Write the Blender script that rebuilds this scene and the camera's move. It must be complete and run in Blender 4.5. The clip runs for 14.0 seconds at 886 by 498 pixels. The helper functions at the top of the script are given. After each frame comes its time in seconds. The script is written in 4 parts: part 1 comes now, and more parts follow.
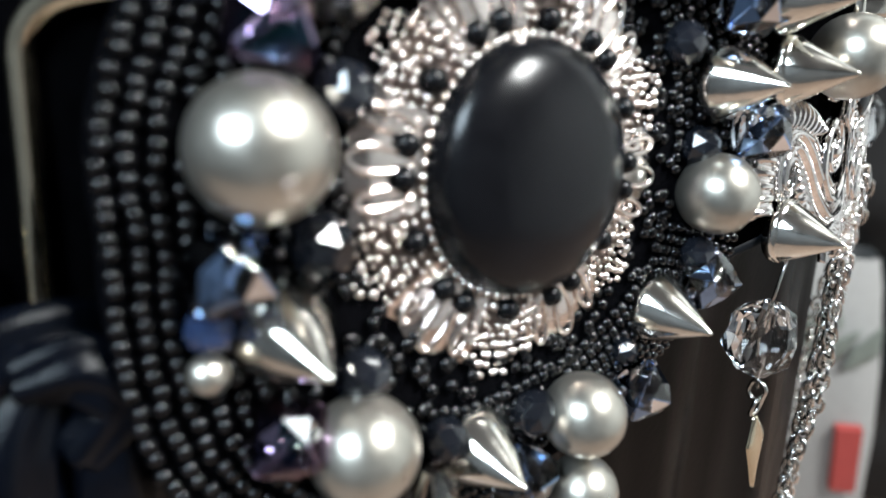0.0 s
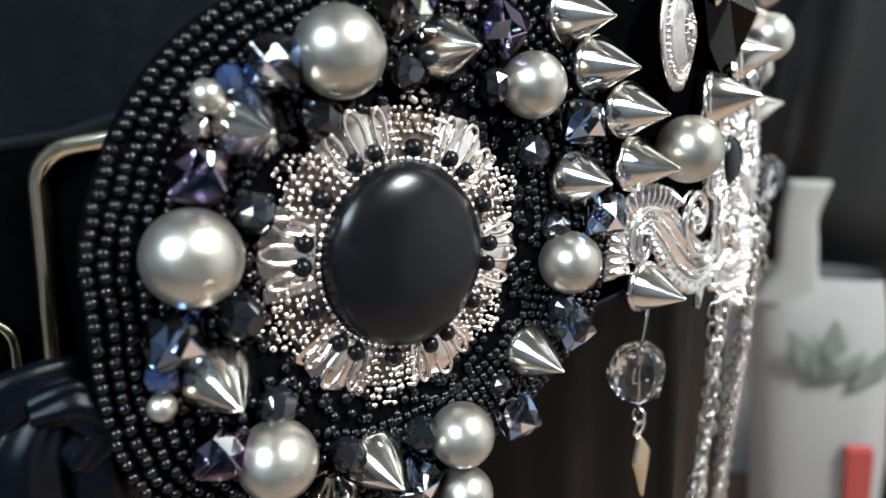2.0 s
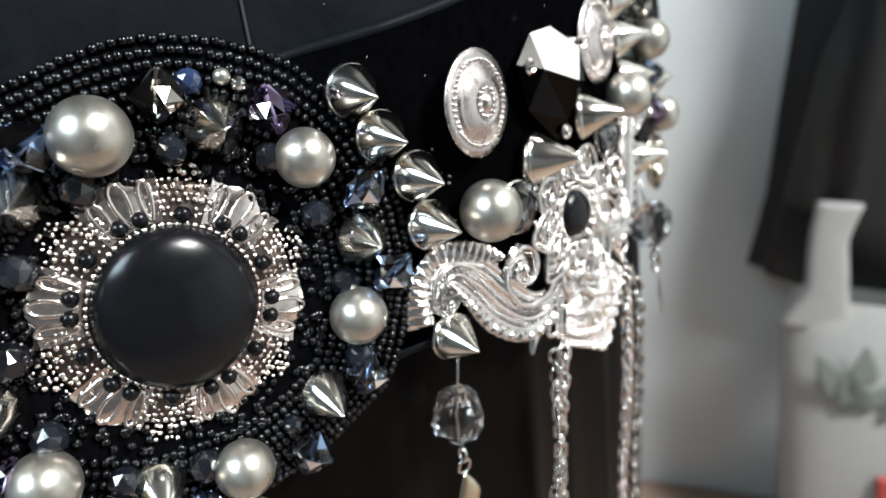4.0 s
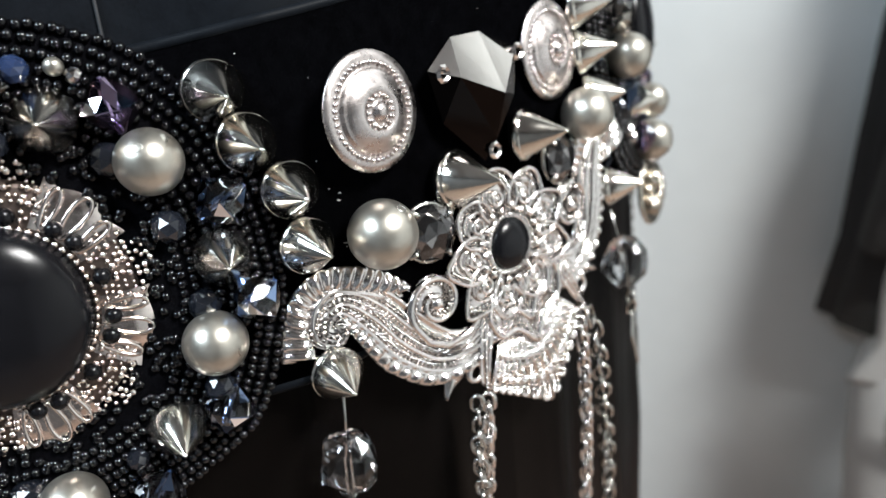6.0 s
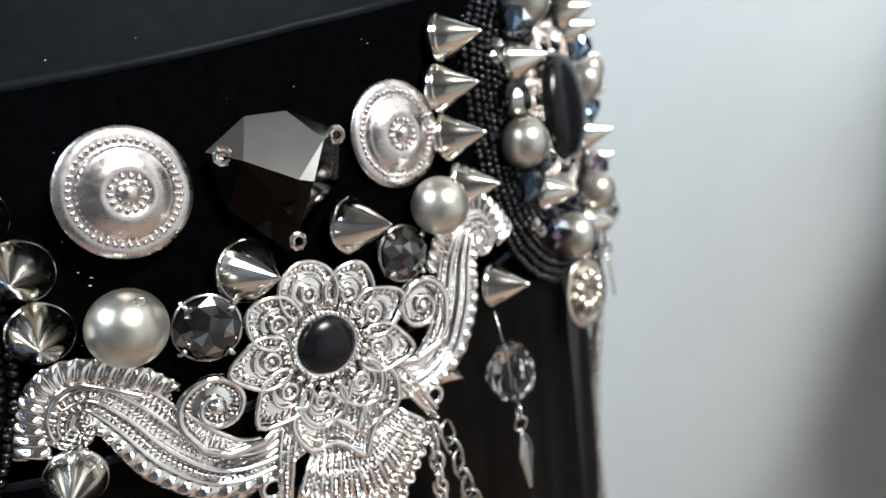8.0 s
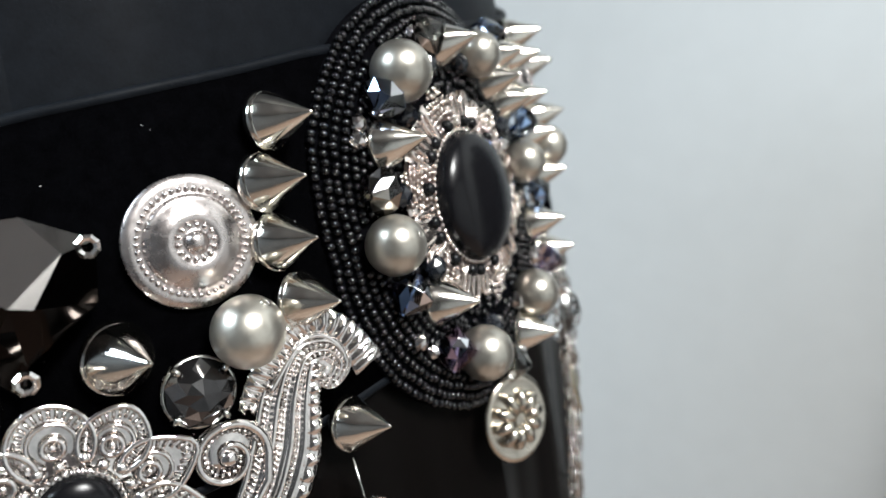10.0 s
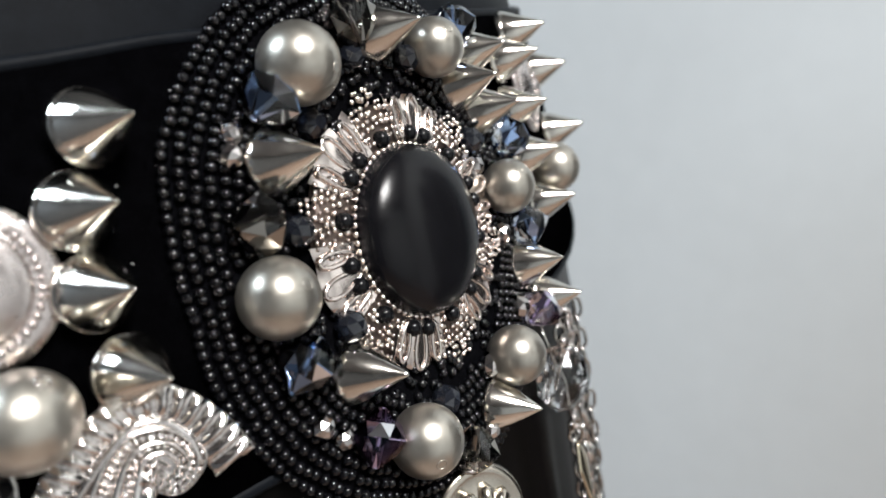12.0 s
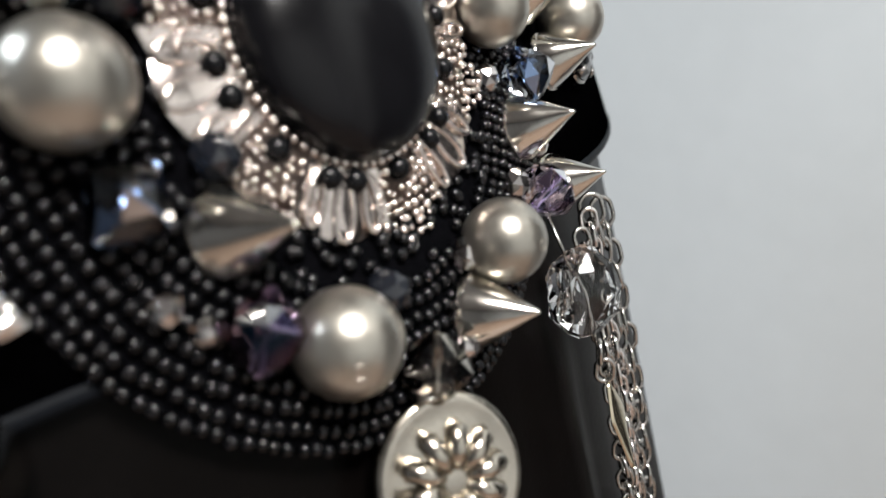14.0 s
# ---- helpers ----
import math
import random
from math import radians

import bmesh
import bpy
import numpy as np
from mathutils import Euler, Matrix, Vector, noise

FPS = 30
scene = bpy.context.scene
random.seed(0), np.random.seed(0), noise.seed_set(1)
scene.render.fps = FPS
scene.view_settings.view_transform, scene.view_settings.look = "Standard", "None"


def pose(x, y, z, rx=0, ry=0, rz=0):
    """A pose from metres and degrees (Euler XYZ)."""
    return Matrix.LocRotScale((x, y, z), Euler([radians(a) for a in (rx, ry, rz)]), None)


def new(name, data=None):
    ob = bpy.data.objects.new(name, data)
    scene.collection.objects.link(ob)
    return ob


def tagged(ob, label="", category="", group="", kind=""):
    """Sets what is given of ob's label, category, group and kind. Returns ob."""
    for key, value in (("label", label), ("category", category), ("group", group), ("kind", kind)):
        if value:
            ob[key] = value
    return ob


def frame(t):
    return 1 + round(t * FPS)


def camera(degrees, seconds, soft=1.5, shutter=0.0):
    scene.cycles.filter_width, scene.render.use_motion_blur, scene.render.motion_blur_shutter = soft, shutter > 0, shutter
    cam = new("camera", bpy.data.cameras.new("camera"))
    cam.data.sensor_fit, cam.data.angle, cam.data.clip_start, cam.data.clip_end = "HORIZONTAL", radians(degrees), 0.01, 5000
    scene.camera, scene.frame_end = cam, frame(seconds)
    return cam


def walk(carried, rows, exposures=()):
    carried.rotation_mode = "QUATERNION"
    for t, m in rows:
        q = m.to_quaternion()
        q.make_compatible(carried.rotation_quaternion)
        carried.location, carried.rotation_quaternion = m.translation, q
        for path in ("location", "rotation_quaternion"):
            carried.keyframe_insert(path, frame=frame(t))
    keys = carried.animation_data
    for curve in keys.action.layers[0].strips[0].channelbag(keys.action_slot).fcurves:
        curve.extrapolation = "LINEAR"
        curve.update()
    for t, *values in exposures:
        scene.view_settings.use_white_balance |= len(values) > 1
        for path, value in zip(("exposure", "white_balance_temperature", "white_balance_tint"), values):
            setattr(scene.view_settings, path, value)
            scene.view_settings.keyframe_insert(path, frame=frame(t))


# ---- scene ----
cam = camera(64.0, 14.0, soft=1.6)
cam.data.dof.use_dof, cam.data.dof.focus_distance, cam.data.dof.aperture_fstop = True, 0.122, 14.5
# seconds, x, y, z, heading, pitch, lean
PATH = [
    (0.0, 0.00447, 0.00445, 1.10617, 0.842, -33.642, 3.914),
    (0.5, 0.01219, -0.00142, 1.11312, 0.962, -33.540, 3.503),
    (1.0, 0.01614, -0.00882, 1.11967, 1.176, -32.655, 3.217),
    (1.5, 0.01982, -0.01179, 1.12451, 2.560, -32.266, 2.405),
    (2.0, 0.02374, -0.01568, 1.12924, 3.039, -32.035, 2.160),
    (2.5, 0.03347, -0.02384, 1.13752, 3.743, -32.599, 2.062),
    (3.0, 0.04689, -0.02467, 1.14319, 5.035, -31.761, 1.389),
    (3.5, 0.05966, -0.01974, 1.14455, 7.193, -31.957, 1.177),
    (3.7, 0.06577, -0.01738, 1.14540, 7.703, -32.043, 1.193),
    (5.8, 0.10174, 0.00532, 1.13788, 14.480, -30.082, 1.488),
    (6.0, 0.10502, 0.00915, 1.13733, 15.232, -30.323, 1.407),
    (6.5, 0.11416, 0.01870, 1.13727, 17.132, -30.489, 2.255),
    (7.0, 0.12912, 0.02776, 1.13955, 19.379, -29.554, 2.543),
    (7.5, 0.14272, 0.03501, 1.13828, 21.873, -27.605, 2.350),
    (8.0, 0.15240, 0.04703, 1.13756, 24.351, -25.631, 1.927),
    (8.5, 0.15727, 0.06084, 1.13926, 26.769, -24.852, 2.057),
    (9.0, 0.16278, 0.07269, 1.13682, 27.792, -22.989, 1.834),
    (9.2, 0.16629, 0.07861, 1.13680, 28.645, -22.616, 1.516),
    (11.5, 0.18028, 0.13556, 1.13039, 36.857, -18.965, -1.300),
    (12.0, 0.17783, 0.14758, 1.12629, 39.221, -19.085, -1.340),
    (12.5, 0.17253, 0.16455, 1.12191, 41.168, -19.417, -1.447),
    (13.0, 0.17167, 0.17868, 1.11479, 42.850, -19.159, -1.686),
    (13.5, 0.17116, 0.18460, 1.10247, 43.936, -18.003, -2.741),
    (14.0, 0.16842, 0.18132, 1.09123, 44.603, -18.470, -4.397),
]
walk(cam, [(t, pose(x, y, z, 0, 0, yaw) @ pose(0, 0, 0, 90 + pitch, 0, 0) @ pose(0, 0, 0, 0, 0, roll)) for t, x, y, z, yaw, pitch, roll in PATH],
     exposures=[(0.0, 0.33, 6250, 6), (2.5, 0.4, 6250, 6), (4.5, 0.33, 6350, 7), (6.0, 0.26, 6400, 8), (7.5, 0.2, 6350, 8), (8.5, 0.1, 6250, 7), (9.2, 0.08, 6300, 7), (11.5, -0.05, 6450, 10), (14.0, -0.06, 6650, 11)])

# ---- light: a dim shop room with two ceiling panels ----
world = bpy.data.worlds.new("room_air")
scene.world = world
world.use_nodes = True
world.node_tree.nodes["Background"].inputs[0].default_value = (0.75, 0.8, 0.9, 1)
world.node_tree.nodes["Background"].inputs[1].default_value = 0.05


def ceiling_lamp(name, x, y, z, w, d, watts, colour):
    lamp = bpy.data.lights.new(name, "AREA")
    lamp.shape, lamp.size, lamp.size_y, lamp.energy, lamp.color = "RECTANGLE", w, d, watts, colour
    ob = new(name, lamp)
    ob.location = (x, y, z)
    return ob


ceiling_lamp("ceiling_panel_light", 1.15, -0.02, 2.55, 0.55, 0.55, 88, (1.0, 0.985, 0.96))
ceiling_lamp("ceiling_panel_light", -0.9, -1.1, 2.55, 0.95, 0.95, 76, (0.76, 0.89, 1.0))

# ---- materials ----


def material(name, colour, rough=0.5, metal=0.0, grain=0.0, grain_size=400.0, bump=0.0, coat=0.0, vary=0.0, sheen=0.0, spec=0.5, film=0.0, glass=0.0, ior=1.5, rough_vary=0.0):
    """One procedural surface: base colour with two scales of noise, gloss variation and fine relief."""
    mat = bpy.data.materials.new(name)
    mat.use_nodes = True
    nodes, links = mat.node_tree.nodes, mat.node_tree.links
    b = nodes["Principled BSDF"]
    b.inputs["Base Color"].default_value = (*colour, 1)
    b.inputs["Roughness"].default_value = rough
    b.inputs["Metallic"].default_value = metal
    b.inputs["Coat Weight"].default_value = coat
    b.inputs["Coat Roughness"].default_value = 0.04
    b.inputs["Specular IOR Level"].default_value = spec
    b.inputs["IOR"].default_value = ior
    b.inputs["Transmission Weight"].default_value = glass
    if sheen:
        b.inputs["Sheen Weight"].default_value = sheen
        b.inputs["Sheen Roughness"].default_value = 0.4
    if film:
        b.inputs["Thin Film Thickness"].default_value = film
        b.inputs["Thin Film IOR"].default_value = 1.45
    co = nodes.new("ShaderNodeTexCoord")
    if grain or bump or rough_vary:
        big = nodes.new("ShaderNodeTexNoise")
        big.inputs["Scale"].default_value = grain_size * 0.15
        big.inputs["Detail"].default_value = 4
        fine = nodes.new("ShaderNodeTexNoise")
        fine.inputs["Scale"].default_value = grain_size
        fine.inputs["Detail"].default_value = 5
        both = nodes.new("ShaderNodeMix")
        both.data_type = "FLOAT"
        both.inputs[0].default_value = 0.5
        for n in (big, fine):
            links.new(co.outputs["Object"], n.inputs["Vector"])
        links.new(big.outputs["Fac"], both.inputs[2])
        links.new(fine.outputs["Fac"], both.inputs[3])
        if grain:
            ramp = nodes.new("ShaderNodeMapRange")
            ramp.inputs[1].default_value, ramp.inputs[2].default_value = 0.3, 0.7
            ramp.inputs[3].default_value, ramp.inputs[4].default_value = 1 - grain, 1 + grain
            links.new(both.outputs[0], ramp.inputs[0])
            mul = nodes.new("ShaderNodeVectorMath")
            mul.operation = "SCALE"
            mul.inputs[0].default_value = colour
            links.new(ramp.outputs[0], mul.inputs["Scale"])
            links.new(mul.outputs[0], b.inputs["Base Color"])
        if rough_vary:
            rr = nodes.new("ShaderNodeMapRange")
            rr.inputs[1].default_value, rr.inputs[2].default_value = 0.3, 0.7
            rr.inputs[3].default_value, rr.inputs[4].default_value = max(rough - rough_vary, 0.02), rough + rough_vary
            links.new(both.outputs[0], rr.inputs[0])
            links.new(rr.outputs[0], b.inputs["Roughness"])
        if bump:
            bu = nodes.new("ShaderNodeBump")
            bu.inputs["Strength"].default_value = 0.6
            bu.inputs["Distance"].default_value = bump
            links.new(both.outputs[0], bu.inputs["Height"])
            links.new(bu.outputs[0], b.inputs["Normal"])
    if vary:
        info = nodes.new("ShaderNodeObjectInfo")
        mr = nodes.new("ShaderNodeMapRange")
        mr.inputs[3].default_value, mr.inputs[4].default_value = 1 - vary, 1 + vary
        links.new(info.outputs["Random"], mr.inputs[0])
        sc = nodes.new("ShaderNodeVectorMath")
        sc.operation = "SCALE"
        old = b.inputs["Base Color"].links
        if old:
            links.new(old[0].from_socket, sc.inputs[0])
        else:
            sc.inputs[0].default_value = colour
        links.new(mr.outputs[0], sc.inputs["Scale"])
        links.new(sc.outputs[0], b.inputs["Base Color"])
    return mat


VELVET = material("black_velvet", (0.0008, 0.0008, 0.001), 0.8, grain=0.5, grain_size=2500, bump=0.0002, spec=0.0)
LEATHER = material("black_faux_leather", (0.0044, 0.0054, 0.0072), 0.5, grain=0.35, grain_size=1800, bump=0.00006, spec=0.05)
SATIN = material("black_satin", (0.002, 0.0016, 0.0015), 0.34, grain=0.3, grain_size=900, bump=0.0001, spec=0.05)
RIBBON = material("blue_black_satin_ribbon", (0.0012, 0.0018, 0.0036), 0.24, grain=0.5, grain_size=4000, bump=0.0002, spec=0.13)
FELT = material("black_felt", (0.0022, 0.0022, 0.0028), 0.9, grain=0.5, grain_size=2500, bump=0.0003, spec=0.0)
SPIKE = material("pale_gold_chrome", (0.72, 0.69, 0.63), 0.15, 1.0, grain=0.10, grain_size=500, rough_vary=0.05, bump=0.00002, vary=0.12)
ROSE_SILVER = material("rose_silver_metal", (0.78, 0.70, 0.655), 0.14, 1.0, grain=0.25, grain_size=900, rough_vary=0.08)
OXIDISED = material("oxidised_brown_metal", (0.12, 0.095, 0.085), 0.4, 1.0, grain=0.4, grain_size=900)
SILVER = material("bright_stamped_silver", (0.82, 0.78, 0.755), 0.095, 1.0, grain=0.28, grain_size=900, rough_vary=0.1, bump=0.00003)
DISC_METAL = material("satin_pink_silver", (0.58, 0.53, 0.515), 0.28, 1.0, grain=0.12, grain_size=700, rough_vary=0.1, bump=0.00003)
STEEL = material("grey_steel_chain", (0.50, 0.485, 0.46), 0.22, 1.0, grain=0.2, grain_size=900, rough_vary=0.08)
GOLD = material("pale_gold_wire", (0.72, 0.64, 0.48), 0.2, 1.0, grain=0.12, grain_size=500, rough_vary=0.06)
PEARL = material("grey_champagne_pearl", (0.46, 0.435, 0.385), 0.33, 0.92, grain=0.2, grain_size=300, rough_vary=0.08, coat=0.12, vary=0.14, bump=0.00004)
SEED = material("black_glass_seed_bead", (0.0025, 0.0025, 0.0032), 0.09, spec=0.32, vary=0.4)
STONE = material("polished_black_stone", (0.004, 0.004, 0.005), 0.22, grain=0.3, grain_size=250, rough_vary=0.04, spec=0.22)
JET = material("jet_faceted_glass", (0.006, 0.007, 0.010), 0.06, spec=0.8, vary=0.4)
CLEAR = material("clear_iridescent_crystal", (0.74, 0.80, 0.90), 0.0, glass=1.0, ior=1.6, vary=0.05)
VIOLET = material("violet_iridescent_crystal", (0.80, 0.75, 0.87), 0.0, glass=1.0, ior=1.6, film=330, vary=0.06)
SMOKE = material("smoky_crystal", (0.68, 0.65, 0.62), 0.0, glass=1.0, ior=1.6, vary=0.1)
BLUE = material("dark_blue_crystal", (0.014, 0.024, 0.06), 0.05, spec=0.8, vary=0.3)
FLASH = {
    "clear_iridescent_crystal": material("blue_grey_facet_coating", (0.30, 0.42, 0.66), 0.03, 1.0, vary=0.4),
    "violet_iridescent_crystal": material("violet_facet_coating", (0.46, 0.38, 0.56), 0.03, 1.0, vary=0.4),
    "smoky_crystal": material("bronze_grey_facet_coating", (0.48, 0.45, 0.41), 0.03, 1.0, vary=0.4),
}
# Mirror colour for painted glints on the bicones.
GLINT = material("silvery_facet_coating", (0.85, 0.86, 0.9), 0.03, 1.0, vary=0.1)
MIRROR_BEAD = material("silver_faceted_bead", (0.55, 0.52, 0.51), 0.08, 1.0, vary=0.2)
GREY_CRYSTAL = material("foiled_grey_crystal", (0.72, 0.69, 0.66), 0.12, 1.0, coat=0.4, grain=0.12, grain_size=150)
WALL = material("pale_grey_wall_paint", (0.54, 0.565, 0.57), 0.7, grain=0.03, grain_size=30, bump=0.0004)
DARK_WALL = material("charcoal_wall_paint", (0.085, 0.087, 0.092), 0.7, grain=0.1, grain_size=30)
FLOOR = material("brown_floor_boards", (0.25, 0.175, 0.135), 0.45, grain=0.3, grain_size=25)
CEILING = material("ceiling_paint", (0.24, 0.24, 0.25), 0.8, grain=0.04, grain_size=20)
COAT = material("black_wool", (0.006, 0.006, 0.0066), 0.85, grain=0.3, grain_size=500, bump=0.0004)
BAG = material("white_canvas", (0.29, 0.286, 0.28), 0.8, grain=0.08, grain_size=400, bump=0.0004)
RED = material("red_print", (0.33, 0.045, 0.04), 0.7, grain=0.1, grain_size=300)
GREY_PRINT = material("grey_green_print", (0.16, 0.18, 0.16), 0.7, grain=0.2, grain_size=300)

# ---- the body's surface: an arc-length curve with a constant lean ----
Z0, LEAN_K = 1.065, 0.2872
_knots, _turns = (-0.10, 0.0, 0.10, 0.19, 0.30, 0.36), (20.02, 39.74, 37.92, 74.82, 110.0, 124.0)
_S = np.linspace(-0.12, 0.42, 1081)
_T = np.interp(_S, _knots, _turns)
_T = np.where(_S < _knots[0], _turns[0] + (_S - _knots[0]) * (_turns[1] - _turns[0]) / 0.10, _T)
_T = np.where(_S > _knots[-1], _turns[-1] + (_S - _knots[-1]) * (_turns[-1] - _turns[-2]) / 0.06, _T)
_T = np.radians(np.convolve(np.pad(_T, 40, mode="reflect", reflect_type="odd"), np.ones(81) / 81, "valid"))
_d = _S[1] - _S[0]
_X = np.concatenate([[0], np.cumsum(np.cos((_T[1:] + _T[:-1]) / 2) * _d)])
_Y = np.concatenate([[0], np.cumsum(np.sin((_T[1:] + _T[:-1]) / 2) * _d)])
_i0 = int(np.argmin(abs(_S)))
_X, _Y = _X - _X[_i0] - 0.03061, _Y - _Y[_i0] + 0.04833
COSK = 1 / math.sqrt(1 + LEAN_K * LEAN_K)
MM = 0.001


def swell(s, rigid=False):
    """How far (mm) the belt stands off the plain surface: it falls back at the lacing and swells beside the medallion."""
    if rigid and s < 60:
        return 0.0
    return float(np.interp(s, (-110, -30, 4, 20, 34, 84, 92, 100, 118, 130, 148, 172, 190, 272, 290, 320, 400), (-45, -32, -25, -10, 0, 0, 3, 5, 3, 2, -0.5, 1.5, 0, 0, 1.5, 3, 4)))


def on(s, z, h=0.0, rigid=False):
    """World place of the point at arc s, height z (both mm, z from 1 m up) and h mm off the surface."""
    h = h + swell(s, rigid)
    s, dz = s * MM, z * MM + 1 - Z0
    t = float(np.interp(s, _S, _T))
    n = Vector((math.sin(t) * COSK, -math.cos(t) * COSK, LEAN_K * COSK))
    p = Vector((float(np.interp(s, _S, _X)) - math.sin(t) * LEAN_K * dz, float(np.interp(s, _S, _Y)) + math.cos(t) * LEAN_K * dz, Z0 + dz))
    return p + n * (h * MM)


def seat(s, z, h=0.0, spin=0.0, rigid=False):
    """Pose on the surface: x along the belt, y up the slope, z outwards."""
    t = float(np.interp(s * MM, _S, _T))
    x = Vector((math.cos(t), math.sin(t), 0))
    n = Vector((math.sin(t) * COSK, -math.cos(t) * COSK, LEAN_K * COSK))
    y = n.cross(x)
    m = Matrix((x, y, n)).transposed().to_4x4()
    m.translation = on(s, z, h, rigid)
    return m @ pose(0, 0, 0, 0, 0, spin)


# ---- mesh makers (in mm) ----


def mesh_of(name, verts, faces, mat, smooth=True):
    me = bpy.data.meshes.new(name)
    me.from_pydata([(x * MM, y * MM, z * MM) for x, y, z in verts], [], faces)
    me.materials.append(mat)
    if smooth:
        me.polygons.foreach_set("use_smooth", [True] * len(me.polygons))
    me.update()
    return me


def merge(*pieces):
    verts, faces = [], []
    for v, f in pieces:
        k = len(verts)
        verts += v
        faces += [tuple(i + k for i in q) for q in f]
    return verts, faces


def moved(piece, m):
    return [tuple(m @ Vector(p)) for p in piece[0]], piece[1]


def shift(x, y, z, rx=0, ry=0, rz=0, scale=(1, 1, 1)):
    return pose(x, y, z, rx, ry, rz) @ Matrix.Diagonal((*scale, 1))


def lathe(profile, n=24, squash=1.0):
    """Turned shape about z from (radius, height) pairs; closed on the axis where the radius is 0."""
    verts, rings, faces = [], [], []
    for r, z in profile:
        if r == 0:
            rings.append([len(verts)])
            verts.append((0, 0, z))
        else:
            rings.append(list(range(len(verts), len(verts) + n)))
            verts += [(r * math.cos(2 * math.pi * i / n), r * squash * math.sin(2 * math.pi * i / n), z) for i in range(n)]
    for a, b in zip(rings, rings[1:]):
        for i in range(n):
            j = (i + 1) % n
            if len(a) == 1 and len(b) > 1:
                faces.append((a[0], b[j], b[i]))
            elif len(b) == 1 and len(a) > 1:
                faces.append((a[i], a[j], b[0]))
            elif len(a) > 1:
                faces.append((a[i], a[j], b[j], b[i]))
    return verts, faces


def ball(r, n=12, m=8, squash=1.0):
    return lathe([(0, -r * squash)] + [(r * math.sin(math.pi * k / m), -r * squash * math.cos(math.pi * k / m)) for k in range(1, m)] + [(0, r * squash)], n)


def tube(points, r, n=8, closed=False, flat=1.0):
    """Round wire through the points; r may be a function of the way along it (0..1). flat squeezes it along z."""
    pts = [Vector(p) for p in points]
    verts, faces, last = [], [], len(pts)
    for i, p in enumerate(pts):
        a = pts[i - 1] if (i or closed) else p
        b = pts[(i + 1) % last] if (i < last - 1 or closed) else p
        d = (b - a).normalized()
        side = d.cross(Vector((0, 0, 1)))
        side = side.normalized() if side.length > 1e-4 else Vector((1, 0, 0))
        up = side.cross(d)
        rad = r(i / (last - 1)) if callable(r) else r
        verts += [tuple(p + side * rad * math.cos(2 * math.pi * k / n) + up * rad * flat * math.sin(2 * math.pi * k / n)) for k in range(n)]
    for i in range(last if closed else last - 1):
        j = (i + 1) % last
        for k in range(n):
            q = (k + 1) % n
            faces.append((i * n + k, i * n + q, j * n + q, j * n + k))
    if not closed:
        faces += [tuple(range(n - 1, -1, -1)), tuple((last - 1) * n + k for k in range(n))]
    return verts, faces


def spline(ctrl, n=40):
    """Catmull-Rom curve through control points."""
    c = [Vector(p) for p in ctrl]
    c = [c[0] * 2 - c[1]] + c + [c[-1] * 2 - c[-2]]
    out = []
    seg = len(c) - 3
    for i in range(n):
        u = i / (n - 1) * seg
        k = min(int(u), seg - 1)
        f = u - k
        a, b, d, e = c[k:k + 4]
        out.append(0.5 * ((2 * b) + (d - a) * f + (2 * a - 5 * b + 4 * d - e) * f * f + (3 * b - a - 3 * d + e) * f * f * f))
    return out


def thing(name, m, label, category, group="", mesh=None, kind=""):
    ob = new(name, mesh)
    ob.matrix_basis = m
    return tagged(ob, label, category, group, kind)


def part(name, mesh, parent, world=None, label=""):
    """A mesh under a thing or a part, at a world pose."""
    ob = new(name, mesh)
    ob.parent = parent
    base = parent.matrix_basis if parent.parent is None else parent.parent.matrix_basis @ parent.matrix_basis
    ob.matrix_basis = base.inverted() @ (world if world is not None else base)
    if label:
        ob["label"] = label
    return ob


# shared shapes
def spike_shape(r=4.9, tall=10.5):
    k = r / 4.9
    return lathe([(0, 0), (3.3 * k, 0.0), (4.3 * k, 0.35), (4.8 * k, 1.0), (4.9 * k, 1.7), (4.65 * k, 2.5), (3.2 * k, 2.5 + (tall - 2.5) * 0.33), (1.65 * k, 2.5 + (tall - 2.5) * 0.67), (0.45 * k, tall - 0.6), (0.2, tall - 0.1), (0, tall)], 28)


def hull(points):
    bm = bmesh.new()
    for p in points:
        bm.verts.new(p)
    bmesh.ops.convex_hull(bm, input=bm.verts[:])
    bmesh.ops.dissolve_limit(bm, angle_limit=0.02, verts=bm.verts[:], edges=bm.edges[:])
    bmesh.ops.recalc_face_normals(bm, faces=bm.faces[:])
    bm.verts.index_update()
    out = [tuple(v.co) for v in bm.verts], [tuple(v.index for v in f.verts) for f in bm.faces]
    bm.free()
    return out


def rings(n, *levels):
    return [(r * math.cos(2 * math.pi * (k + turn) / n), r * math.sin(2 * math.pi * (k + turn) / n), z) for r, z, turn in levels for k in range(n)]


def bicone_shape(r=4.9):
    """Cut bicone crystal with staggered triangular facets each side of the girdle; axis along x."""
    piece = hull(rings(9, (1.0, -r * 0.92, 0), (r * 0.70, -r * 0.46, 0.5), (r, -0.1, 0), (r, 0.1, 0), (r * 0.70, r * 0.46, 0.5), (1.0, r * 0.92, 0)))
    return moved(piece, shift(0, 0, 0, 0, 90, 0))


def facet_ball(r=3.0, n=8, squash=0.9):
    q = r * squash
    return hull(rings(n, (r * 0.42, -q, 0.5), (r * 0.86, -q * 0.55, 0), (r, 0, 0.5), (r * 0.86, q * 0.55, 0), (r * 0.42, q, 0.5)))


M_SPIKE = mesh_of("spike", *spike_shape(), SPIKE)


